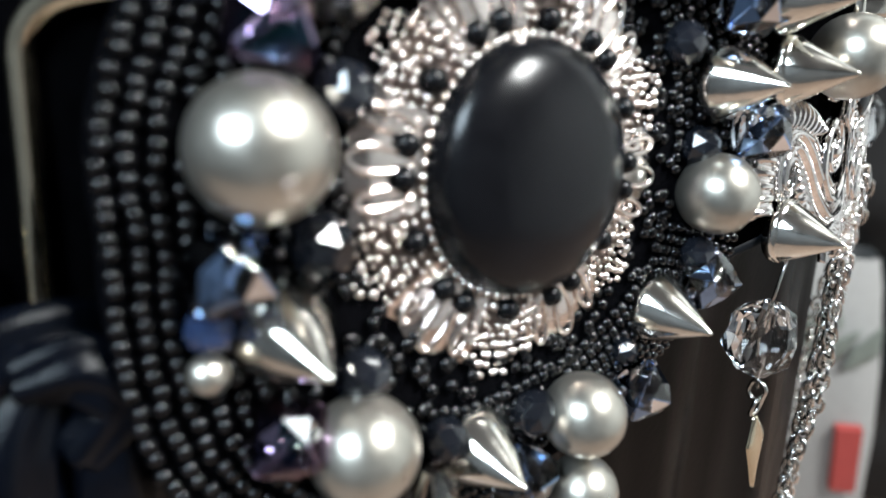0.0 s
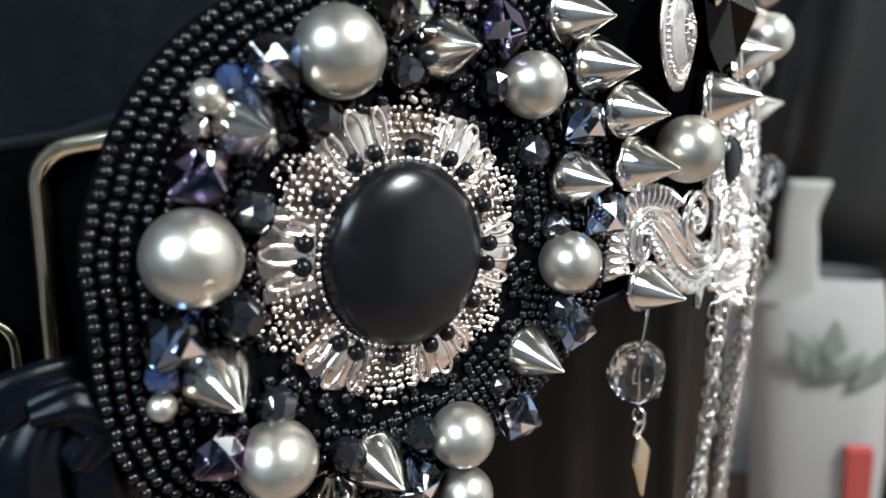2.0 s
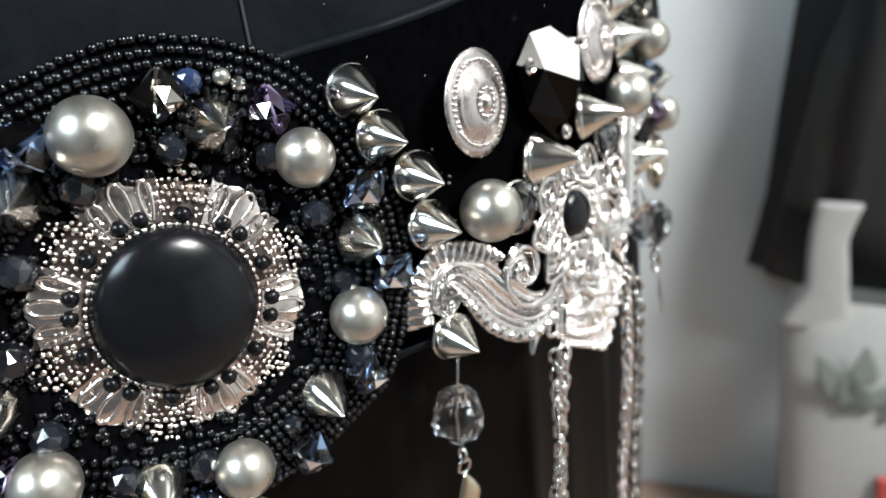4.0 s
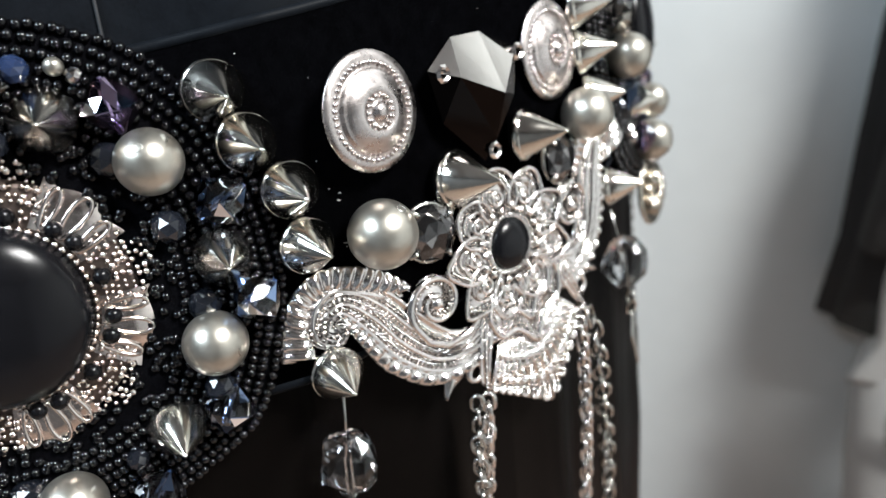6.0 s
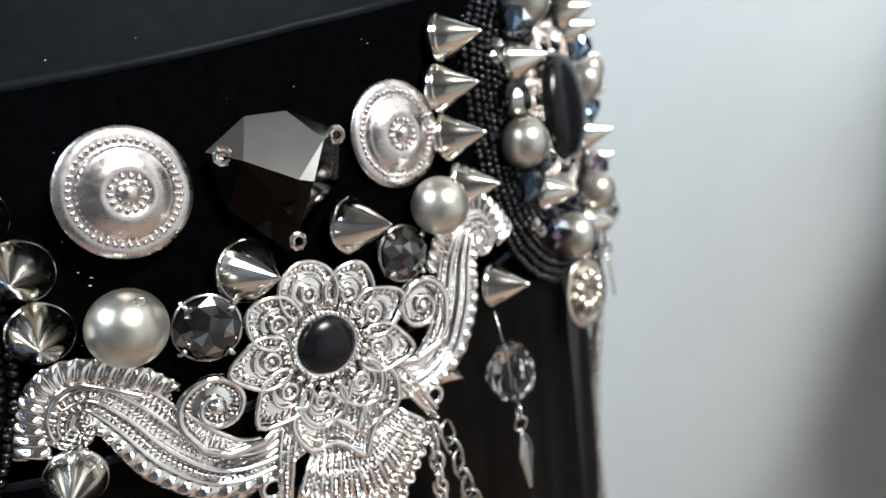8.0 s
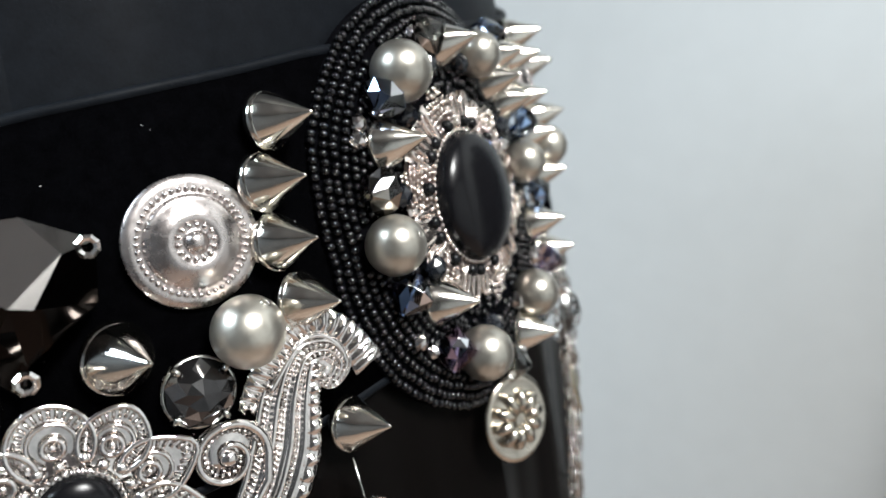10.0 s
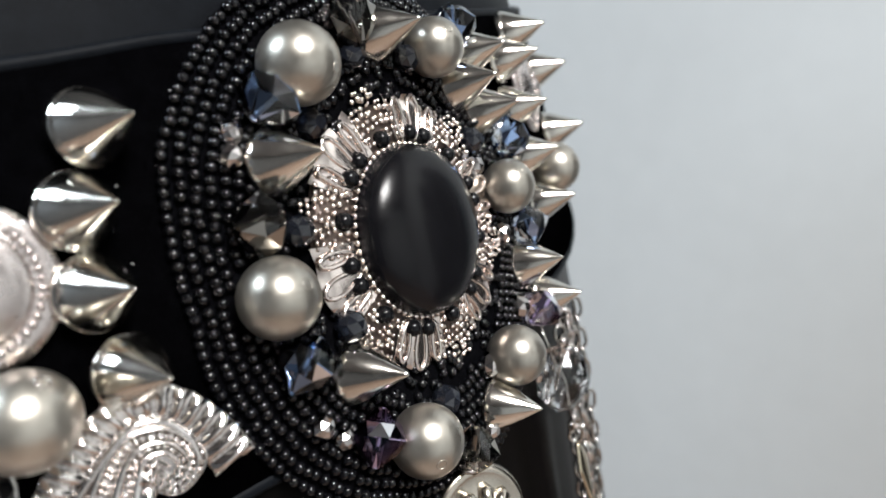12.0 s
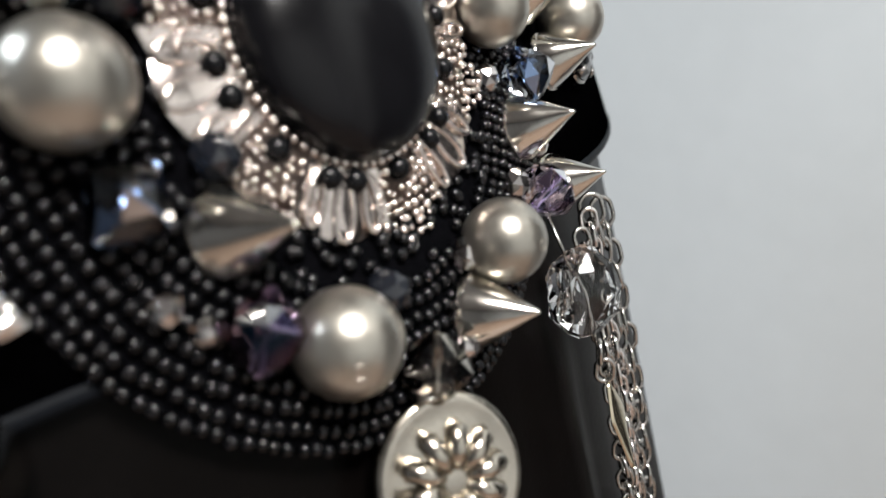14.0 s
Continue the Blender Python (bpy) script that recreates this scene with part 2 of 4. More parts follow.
def crystal_mesh(mat, share):
    """Clear glass bicone; random facets with coloured coating or silvery mirror imitate sparkle, and a drilled channel
    shows inside.
    """
    body = bicone_shape()
    me = mesh_of("bicone", *merge(body, tube([(-4.7, 0, 0), (0, 0.05, 0), (4.7, 0, 0)], 0.5, 8)), mat, False)
    me.materials.append(FLASH[mat.name])
    me.materials.append(GLINT)
    pick = random.Random(len(mat.name))
    for i, p in enumerate(me.polygons):
        luck = pick.random()
        p.material_index = 1 if i >= len(body[1]) or luck < share else 2 if luck < share * 1.3 else 0
    return me


M_CONE = {m.name: crystal_mesh(m, k) for m, k in ((CLEAR, 0.16), (VIOLET, 0.16), (SMOKE, 0.3))}
M_PEARL = mesh_of("pearl", *merge(ball(6.5, 32, 20), tube([(0.9 * math.cos(a), 0.9 * math.sin(a), 6.42) for a in np.linspace(0, 6.28, 12, endpoint=False)], 0.12, 5, True)), PEARL)
M_SMALL_PEARL = mesh_of("small_pearl", *ball(2.1, 18, 12), PEARL)
M_JET = mesh_of("jet_bead", *facet_ball(3.3), JET, False)
M_BLUE = mesh_of("blue_bead", *facet_ball(2.2), BLUE, False)
M_MIRROR = mesh_of("mirror_bead", *facet_ball(2.1), MIRROR_BEAD, False)
M_SEED = mesh_of("seed_bead", *lathe([(0.3, -0.74), (0.7, -0.66), (0.98, -0.22), (0.98, 0.22), (0.7, 0.66), (0.3, 0.74)], 9), SEED)

# ---- setting: the room ----


def box_shape(x0, y0, z0, x1, y1, z1):
    v = [(x, y, z) for x in (x0, x1) for y in (y0, y1) for z in (z0, z1)]
    return v, [(0, 1, 3, 2), (4, 6, 7, 5), (0, 4, 5, 1), (2, 3, 7, 6), (0, 2, 6, 4), (1, 5, 7, 3)]


def slab(name, mat, label, *corners):
    me = mesh_of(name, *box_shape(*[c * 1000 for c in corners]), mat, False)
    return thing(name, Matrix(), label, "room", mesh=me, kind="structure")


slab("floor", FLOOR, "brown wooden floor of the room", -2.5, -2.2, -0.05, 2.6, 2.2, 0.0)
slab("ceiling", CEILING, "grey painted ceiling", -2.5, -2.2, 2.6, 2.6, 2.2, 2.65)
slab("wall_south", DARK_WALL, "charcoal painted wall", -2.5, -2.3, 0, 2.6, -2.2, 2.6)
slab("wall_west", DARK_WALL, "charcoal painted wall", -2.6, -2.2, 0, -2.5, 2.2, 2.6)
slab("wall_east", WALL, "pale grey painted wall", 2.6, -2.2, 0, 2.7, 2.2, 2.6)
slab("wall_north", WALL, "plain pale grey painted wall", -2.5, 1.01, 0, 2.6, 1.11, 2.6)

# ---- the dressed form: bodice, skirt, belt ----
_ring_s = list(np.arange(-110, 396, 5.0))


def loop_xy(z, off):
    """Closed outline of the body at height z (mm over 1 m), off mm outside the belt's surface; cloth below the belt ignores its swelling."""
    front = [on(s, z, off - (max(swell(s), 0) if z < 50 else 0)) for s in _ring_s]
    a, b = front[-1], front[0]
    da, db = (front[-1] - front[-2]).normalized(), (front[1] - front[0]).normalized()
    back = []
    for i in range(1, 40):
        f = i / 40
        h00, h10, h01, h11 = 2 * f**3 - 3 * f * f + 1, f**3 - 2 * f * f + f, -2 * f**3 + 3 * f * f, f**3 - f * f
        back.append(a * h00 + da * 0.62 * h10 + b * h01 + db * 0.62 * h11)
    return front + back


def top_edge(s):
    return float(np.interp(s, (-110, 13, 30, 80, 122, 154, 204, 250, 340), (86, 93, 97, 106.5, 113, 118, 123.5, 125.5, 124)))


def body_shell(name, levels, mat, label, category, panels=8):
    """A closed ring of sewn cloth panels through (height, offset, ripple) levels."""
    verts, n = [], 0
    for z, off, ripple in levels:
        ring = loop_xy(z, off)
        n = len(ring)
        c = sum(ring, Vector()) / n
        for i, p in enumerate(ring):
            d = (p - c)
            d.z = 0
            d.normalize()
            w = ripple * (math.sin(i * 0.83) + 0.6 * math.sin(i * 1.71 + 1) + 0.4 * math.sin(i * 0.37 + 2)) if ripple else 0
            verts.append(tuple((p + d * w * MM) * 1000))
    root = thing(name, Matrix(), label, category)
    rows = len(levels)
    for g in range(panels):
        cols = [(g * n // panels + i) % n for i in range((g + 1) * n // panels - g * n // panels + 1)]
        w = len(cols)
        pv = [verts[k * n + i] for k in range(rows) for i in cols]
        pf = [(k * w + i, k * w + i + 1, (k + 1) * w + i + 1, (k + 1) * w + i) for k in range(rows - 1) for i in range(w - 1)]
        part("panel", mesh_of(name + "_panel", pv, pf, mat), root)
    return root


BODICE = body_shell("bodice", [(60, -3.0, 0), (90, -2.6, 0), (120, -2.4, 0), (135, -2.4, 0.0), (170, -2.0, 0.3), (230, 2, 0.4), (300, 16, 0.3), (400, 60, 0.2), (420, 60, 0), (421, 10, 0)], LEATHER, "black faux leather corset bodice above the belt", "bodice")
body_shell("skirt", [(70, -3.4, 0), (45, -2.6, 0.2), (30, -4.2, 0.7), (0, -8, 1.4), (-60, -15, 2.2), (-140, -28, 3.4), (-240, -44, 5.0), (-400, -60, 7.0)], SATIN, "black satin skirt falling in soft vertical folds", "skirt")


def sweep(prof, ss, mat, name):
    """A strip of the given profile (mm below the top line, mm off the surface) run along the belt."""
    verts, faces, m = [], [], len(prof)
    for s in ss:
        top = top_edge(s)
        for dz, h in prof:
            verts.append(tuple(on(s, top + dz, h) * 1000))
    for i in range(len(ss) - 1):
        for k in range(m):
            q = (k + 1) % m
            faces.append((i * m + k, i * m + q, (i + 1) * m + q, (i + 1) * m + k))
    return mesh_of(name, verts, faces, mat)


def belt():
    root = thing("belt", Matrix(), "wide black velvet belt with a stitched edge over a corset", "belt")
    ss = np.arange(-105, 393, 2.0)
    part("band", sweep(((-0.8, -2.0), (-0.8, 0.0), (-35, 0.0), (-64.2, 0.0), (-64.2, -2.0)), ss, VELVET, "band"), root)
    part("top_binding", sweep(((0, -2.0), (0, -0.5), (-0.4, 0.1), (-1.0, 0.25), (-1.7, 0.1), (-1.9, -0.4)), ss, LEATHER, "top_binding"), root, label="narrow black leather binding")
    part("bottom_binding", sweep(((-63.2, -0.4), (-63.4, 0.1), (-64.1, 0.25), (-64.8, 0.1), (-65.2, -0.5), (-65.2, -2.0)), ss, LEATHER, "bottom_binding"), root, label="narrow black leather binding")
    return root


BELT = belt()

SEAM = material("black_seam_thread", (0.012, 0.013, 0.016), 0.6)
for s0 in (76,):
    line = [tuple(on(s0 - 0.08 * k, top_edge(s0) - 4 + k * 5, -2.1 + 0.0016 * k * k * 5) * 1000) for k in range(13)]
    part("seam", mesh_of("seam", *tube(line, 0.32, 6), SEAM), BODICE, label="raised stitched seam")

# ---- medallions ----


def rosette_mesh():
    """Stamped oval ring: six groups of polished loops, six fans of granules between them."""
    P = [lathe([(12.5, 0), (13.6, 0.9), (15.8, 0.9), (20.5, 0.35), (22.3, -0.5), (22.0, -0.9)], 72)]
    rnd = random.Random(5)

    def fall_off(r):
        return 0.055 * max(r - 15, 0) ** 1.15

    for i in range(66):
        a = 2 * math.pi * i / 66
        P.append(moved(ball(0.66, 7, 5), shift(14.55 * math.cos(a), 14.55 * math.sin(a), 1.3)))
    for g in range(6):
        a0 = g * 60
        # polished lobed plate under the loops
        pv, pf, na, nr = [], [], 25, 6
        for i in range(na):
            da = -18 + 36 * i / (na - 1)
            lobe = abs(math.cos(math.radians(da * 90 / 11.5)))
            for k in range(nr):
                r = 15.2 + (7.2 + 1.1 * lobe) * k / (nr - 1)
                ang = math.radians(a0 + da)
                pv.append((r * math.cos(ang), r * math.sin(ang), 1.0 + 0.45 * lobe - fall_off(r) - (0.5 if k == nr - 1 else 0)))
        for i in range(na - 1):
            for k in range(nr - 1):
                pf.append((i * nr + k, i * nr + k + 1, (i + 1) * nr + k + 1, (i + 1) * nr + k))
        P.append((pv, pf))
        for k, da in enumerate((-11.5, 0, 11.5)):
            long = 23.4 if k == 1 else 22.4
            path = []
            for q in range(17):
                w = q / 16 * 2 * math.pi
                r = (15.6 + long) / 2 - (long - 15.6) / 2 * math.cos(w)
                half = (1.7 if k == 1 else 1.25) * math.sin(w) * (0.5 + 0.5 * (r - 15.6) / (long - 15.6))
                ang = math.radians(a0 + da) + half / r
                path.append((r * math.cos(ang), r * math.sin(ang), 1.35 - fall_off(r)))
            P.append(tube(path[:-1], 0.42, 7, True))
        # fan of granules, ending in a point
        for row in range(8):
            r = 16.2 + row * 1.17
            count = 10 + (row % 2) - (2 if row > 4 else 0) - (3 if row > 5 else 0) - (2 if row > 6 else 0)
            for c in range(count):
                da = (c - (count - 1) / 2) * (1.22 / r) * 57.3 + rnd.uniform(-0.9, 0.9)
                if row < 2 and abs(da) < 4.8:
                    continue
                ang = math.radians(a0 + 30 + da)
                rr = r + rnd.uniform(-0.25, 0.25)
                P.append(moved(ball(rnd.choice((0.36, 0.46, 0.55, 0.68)), 7, 5), shift(rr * math.cos(ang), rr * math.sin(ang), 1.1 - fall_off(rr))))
    ground = len(P[0][1])
    piece = moved(merge(*P), Matrix.Diagonal((1, 1.04, 1, 1)))
    me = mesh_of("rosette", *piece, ROSE_SILVER)
    me.materials.append(OXIDISED)
    for p in me.polygons:
        p.material_index = 1 if p.index < ground else 0
    return me


M_ROSETTE = rosette_mesh()
M_TINY_STONE = mesh_of("tiny_stone", *lathe([(1.5, -0.5), (1.45, 0.5), (1.0, 1.2), (0, 1.5)], 12), STONE)
M_CAB = mesh_of("cabochon", *lathe([(13.4, -1.0), (14.0, 0), (14.1, 0.8), (13.8, 1.8)] + [(13.8 * math.cos(a), 1.8 + 5.2 * math.sin(a)) for a in np.linspace(0.12, 1.45, 11)] + [(0, 7.0)], 56, 1.07), STONE)


def dome(r, big):
    """Height of the medallion's padded base at radius r."""
    f = min(r / big, 1.0)
    return 3.2 - 2.9 * max(0, (f - 0.72) / 0.28) ** 2


def medallion(sc, zc, rx, ry, spin, rim, pearls, spikes, cones, jets, smalls, label):
    root = thing("medallion", seat(sc, zc), label, "medallion", "beaded medallions")
    inv = root.matrix_basis.inverted()

    def at(a, b, h=0.0, turn=0.0):
        return seat(sc + a, zc + b * COSK, h, turn, True)

    def edge(t):
        """The uneven outline: how far the rim lies out at the angle t, as a share of the plain oval."""
        return float(np.interp(math.degrees(t) % 360, [d for d, _ in rim], [f for _, f in rim], period=360))

    # padded felt base
    verts, faces, n = [], [], 96
    levels = [1.0, 0.985, 0.95, 0.9, 0.83, 0.74, 0.5, 0.25]
    for k, f in enumerate([1.0] + levels):
        for i in range(n):
            t = 2 * math.pi * i / n
            h = -4.0 if k == 0 else dome(f, 1.0)
            verts.append(tuple(inv @ on(sc + rx * f * edge(t) * math.cos(t), zc + ry * f * edge(t) * math.sin(t) * COSK, h, True) * 1000))
    for k in range(len(levels)):
        for i in range(n):
            j = (i + 1) % n
            faces.append((k * n + i, k * n + j, (k + 1) * n + j, (k + 1) * n + i))
    faces.append(tuple(len(levels) * n + i for i in range(n)))
    part("base", mesh_of("base", verts, faces, FELT), root, label="black felt padded base")
    # rosette, its stones, the cabochon
    ros = part("rosette", M_ROSETTE, root, at(0, 0, 3.4, spin), "rose silver stamped rosette")
    for g in range(6):
        for da in (-6.0, 6.0, 30):
            ang, r = math.radians(g * 60 + da), 17.0 if da < 20 else 16.8
            part("tiny_stone", M_TINY_STONE, ros, at(0, 0, 4.7, spin) @ Matrix.Translation((r * math.cos(ang) * MM, r * math.sin(ang) * MM, 0)), "tiny black stone")
    part("cabochon", M_CAB, root, at(0, 0, 4.4, 0), "domed polished black cabochon")
    rnd = random.Random(int(sc))
    for a, b, r in pearls:
        part("pearl", M_PEARL, root, at(a, b, 7.6, 0) @ pose(0, 0, 0, rnd.uniform(-50, 50), rnd.uniform(-50, 50), 0) @ Matrix.Scale(r / 6.5, 4), "grey champagne pearl")
    for a, b, tx, ty in spikes:
        part("spike", M_SPIKE, root, at(a, b, 2.2) @ pose(0, 0, 0, tx, ty, 0) @ Matrix.Scale(1.08, 4), "pale metal cone spike")
    for a, b, kind, turn in cones:
        part("crystal", M_CONE[kind.name], root, at(a, b, 5.8, turn) @ pose(0, 0, 0, rnd.uniform(-18, 18), rnd.uniform(-22, 22), 0), "faceted bicone crystal")
    for a, b, size in jets:
        part("jet_bead", M_JET, root, at(a, b, 5.0) @ pose(0, 0, 0, rnd.uniform(0, 90), rnd.uniform(0, 90), 0) @ Matrix.Scale(size / 6.6, 4), "black faceted bead")
    for a, b, me, size in smalls:
        part("small_bead", me, root, at(a, b, 4.2) @ pose(0, 0, 0, rnd.uniform(0, 90), rnd.uniform(0, 90), 0) @ Matrix.Scale(size / 4.2, 4))
    # seed bead rows round the rim; the outer ones singly, the inner ones joined
    joined = []
    taken = [(a, b, 5.5) for a, b, *_ in pearls] + [(a, b, 3.5) for a, b, *_ in spikes] + [(a, b, 2.6) for a, b, *_ in cones]
    for row in range(9):
        f = 1.0 - 0.0125 - row * 0.0455
        R = (rx + ry) / 2 * f
        count = int(2 * math.pi * R / 1.62)
        for i in range(count):
            t = 2 * math.pi * (i + 0.5 * (row % 2)) / count + rnd.uniform(-0.006, 0.006)
            ff = f + rnd.uniform(-0.005, 0.005)
            a, b = rx * ff * edge(t) * math.cos(t), ry * ff * edge(t) * math.sin(t)
            if any((a - x) ** 2 + (b - y) ** 2 < r * r for x, y, r in taken):
                continue
            m = at(a, b, dome(ff, 1.0) + 0.45, math.degrees(t) + 90) @ pose(0, 0, 0, rnd.uniform(-14, 14), 90 + rnd.uniform(-14, 14), 0)
            if row < 2:
                part("seed_bead", M_SEED, root, m)
            else:
                m = inv @ m
                joined.append(([tuple(m @ (Vector(v.co)) * 1000) for v in M_SEED.vertices], [tuple(p.vertices) for p in M_SEED.polygons]))
    # loose seeds between the rosette and the big beads
    for i in range(260):
        t, f = rnd.uniform(0, 6.283), rnd.uniform(0.5, 0.66)
        m = inv @ at(rx * f * math.cos(t), ry * f * math.sin(t), 3.5, rnd.uniform(0, 360)) @ pose(0, 0, 0, rnd.uniform(0, 90), rnd.uniform(0, 90), 0)
        joined.append(([tuple(m @ (Vector(v.co)) * 1000) for v in M_SEED.vertices], [tuple(p.vertices) for p in M_SEED.polygons]))
    ob = part("beadwork", mesh_of("beadwork", *merge(*joined), SEED), root, label="rows of black glass seed beads")
    ob["kind"] = "stuff"
    return root


medallion(
    52.5, 67.5, 46.0, 46.5, -16,
    [(0, 0.99), (17, 1.0), (37, 1.035), (54, 1.045), (80, 1.005), (107, 0.955), (130, 0.963), (150, 0.965), (164, 0.985), (176, 0.98), (190, 1.03), (206, 1.105), (222, 1.11), (240, 1.05), (262, 0.985), (286, 0.97), (301, 0.99), (321, 1.03), (340, 0.99)],
    [(-6.5, 32, 6.4), (-32, 9.8, 6.5), (4.5, -34.2, 5.7), (-27.5, -23.2, 6.0), (32, -10.5, 5.7), (27, 22.1, 5.5), (3.5, -46, 5.0)],
    [(-20, 24, 0, 0), (13, 30, 0, 0), (36, 4.2, 0, 0), (-32, -8.8, 8, 0), (23, -26, 8, 4), (-11, -33, 6, 0)],
    [(-15.5, 31.8, CLEAR, 35), (5, 36.6, SMOKE, 80), (23, 31.4, VIOLET, 100), (37, 14.2, CLEAR, 30), (-28.5, 19.7, VIOLET, 20), (-36.5, -0.8, CLEAR, 30),
     (-34.5, -19.2, VIOLET, 20), (32.5, -24, CLEAR, 70), (18, -37.2, CLEAR, 60), (40, -3.2, CLEAR, 40), (-20.5, -34.5, SMOKE, 80), (-5, -40, CLEAR, 90)],
    [(-10, 23.7, 6.4), (5, 27.3, 5.6), (21, 23, 6), (-22, 12.8, 6.2), (-27, -1.2, 7), (-25, -16.5, 6.4), (-16, -29.2, 6.2), (-2, -32, 6.6), (31.5, -4, 6), (28, 10.6, 6), (15.5, -30, 4), (31.5, -20, 5.6)],
    [(-24.5, 29, M_SMALL_PEARL, 4.5), (-27, 25.5, M_MIRROR, 4.3), (-39, -5.9, M_BLUE, 4.5), (-40, -10.1, M_SMALL_PEARL, 4.0), (16, 38, M_SMALL_PEARL, 3), (18.5, 36.4, M_MIRROR, 3), (10.5, 38, M_BLUE, 4.4), (-21, 30.6, M_BLUE, 4)],
    "round black beaded medallion with pearls, spikes and blue-violet crystals",
)
medallion(
    241.5, 88.0, 44.0, 46.0, 11,
    [(0, 1.0), (60, 1.0), (114, 1.035), (132, 1.045), (154, 1.035), (165, 0.995), (183, 0.955), (197, 0.985), (223, 1.02), (252, 1.05), (281, 1.07), (310, 1.04)],
    [(-19, 29.5, 6.2), (-31.5, -2.5, 6.0), (-12.5, -33, 6.2), (15.3, -30, 5.9), (28.7, 1.0, 5.5), (14, 30, 5.4)],
    [(-26, 16.4, 0, 22), (1.5, 34, 0, 14), (-20.5, -18, 6, 20), (9.5, -37.5, 8, 10), (33, -16.5, 0, 0), (31, 17, 0, 0), (31, 28.5, 0, 0), (24, 23, 0, 0)],
    [(-24.5, 25, CLEAR, 30), (-31, 8, SMOKE, 0), (-29, -13.5, CLEAR, 40), (-20, -29, VIOLET, 60), (-1, -41, SMOKE, 80), (-5, 36, SMOKE, 90), (36, -9, CLEAR, 70), (32.5, -27, VIOLET, 20), (26, 34, CLEAR, 60), (37, 10, CLEAR, 20)],
    [(-17.5, 21, 5.2), (-5.5, 30.5, 4.6), (-24.5, 5.7, 5.1), (-19.5, -10.7, 5.4), (-4, -30, 5.6), (23, 12, 5.4), (8, 29, 5.2)],
    [(-32, 18.3, M_MIRROR, 4), (-31, 21.4, M_MIRROR, 3.6), (-28, -24, M_MIRROR, 3.9), (-25, -27.2, M_MIRROR, 3.5), (11, -30, M_MIRROR, 5.4), (26.5, -24, M_MIRROR, 5.2), (6, -41, M_MIRROR, 4.0), (27, -8, M_MIRROR, 4.6), (-8, 37, M_MIRROR, 3.6), (23, 7, M_MIRROR, 4.4), (36, -20, M_MIRROR, 4)],
    "round black beaded medallion with grey pearls and long spikes",
)

# ---- studs, discs and stones on the belt ----


M_STUD_FOOT = mesh_of("stud_foot", *lathe([(0, 0), (3.3, 0.0), (4.3, 0.35), (4.8, 1.0), (4.9, 1.7), (4.65, 2.5), (4.3, 2.6)], 32), SPIKE)
M_STUD_CONE = mesh_of("stud_cone", *lathe([(4.62, 2.45), (4.6, 2.6), (3.15, 5.15), (1.6, 7.9), (0.45, 9.9), (0.2, 10.4), (0, 10.5)], 32), SPIKE)


def spike_stud(s, z, tx=0, ty=0, size=1.1):
    root = thing("spike_stud", seat(s, z, 0.0) @ pose(0, 0, 0, tx, ty, 0) @ Matrix.Scale(size, 4), "pale chrome cone spike stud on black velvet", "stud", "spike studs on the belt")
    part("foot", M_STUD_FOOT, root)
    part("cone", M_STUD_CONE, root)
    return root


for s, z, tx, ty in ((91, 98.6, 6, 8), (95, 89.8, 4, 8), (101, 81.2, 4, 6), (102.3, 71, 3, 12), (104.5, 46, 4, 4),  (191, 111.8, 0, 24), (187, 102, 0, 24), (187, 91.8, 0, 22), (189.2, 81.2, 4, 20),
                     (194.2, 56, 0, 16), (293, 113, 0, 0), (291, 102.5, 0, 0), (291.5, 92, 0, 0), (294, 80.5, 0, 0), (283, 61.5, 0, 0), (304, 118, 0, 0), (318, 108, 0, 0), (322, 92, 0, 0)):
    spike_stud(s, z, tx, ty)
spike_stud(135.2, 76, 2, 20, 1.26)
spike_stud(157.4, 79.8, 0, 22, 1.2)


M_BALL = mesh_of("pearl_ball", *ball(6.5, 36, 24), PEARL)
M_DRILL = mesh_of("drill_ring", *tube([(0.9 * math.cos(a), 0.9 * math.sin(a), 6.42) for a in np.linspace(0, 6.28, 12, endpoint=False)], 0.14, 6, True), STEEL)


def pearl_stud(s, z, d):
    root = thing("pearl_stud", seat(s, z, d / 2) @ pose(0, 0, 0, -48, 40, 0) @ Matrix.Scale(d / 13, 4), "round grey champagne pearl sewn on velvet", "pearl", "pearls on the belt")
    part("pearl", M_BALL, root)
    part("drill_ring", M_DRILL, root)
    return root


for s, z, d in ((115.8, 70.8, 13.2), (177.5, 79.6, 12.3), (302, 86, 12)):
    pearl_stud(s, z, d)


def disc_shapes():
    face = lathe([(0, 0.2), (10.6, 0.2), (11.1, 0.5), (11.0, 0.9), (9.4, 1.15), (8.1, 1.1), (7.7, 1.3), (7.45, 1.75), (7.2, 1.8), (6.6, 2.2), (5.6, 2.75), (4.6, 3.1), (3.7, 3.3), (3.4, 3.0), (2.3, 3.0), (1.8, 3.1), (1.6, 3.6), (0.9, 4.1), (0, 4.25)], 48)
    return mesh_of("disc_face", *face, DISC_METAL), mesh_of("raised_bead", *ball(0.5, 8, 6), DISC_METAL)


M_DISC, M_RAISED = disc_shapes()
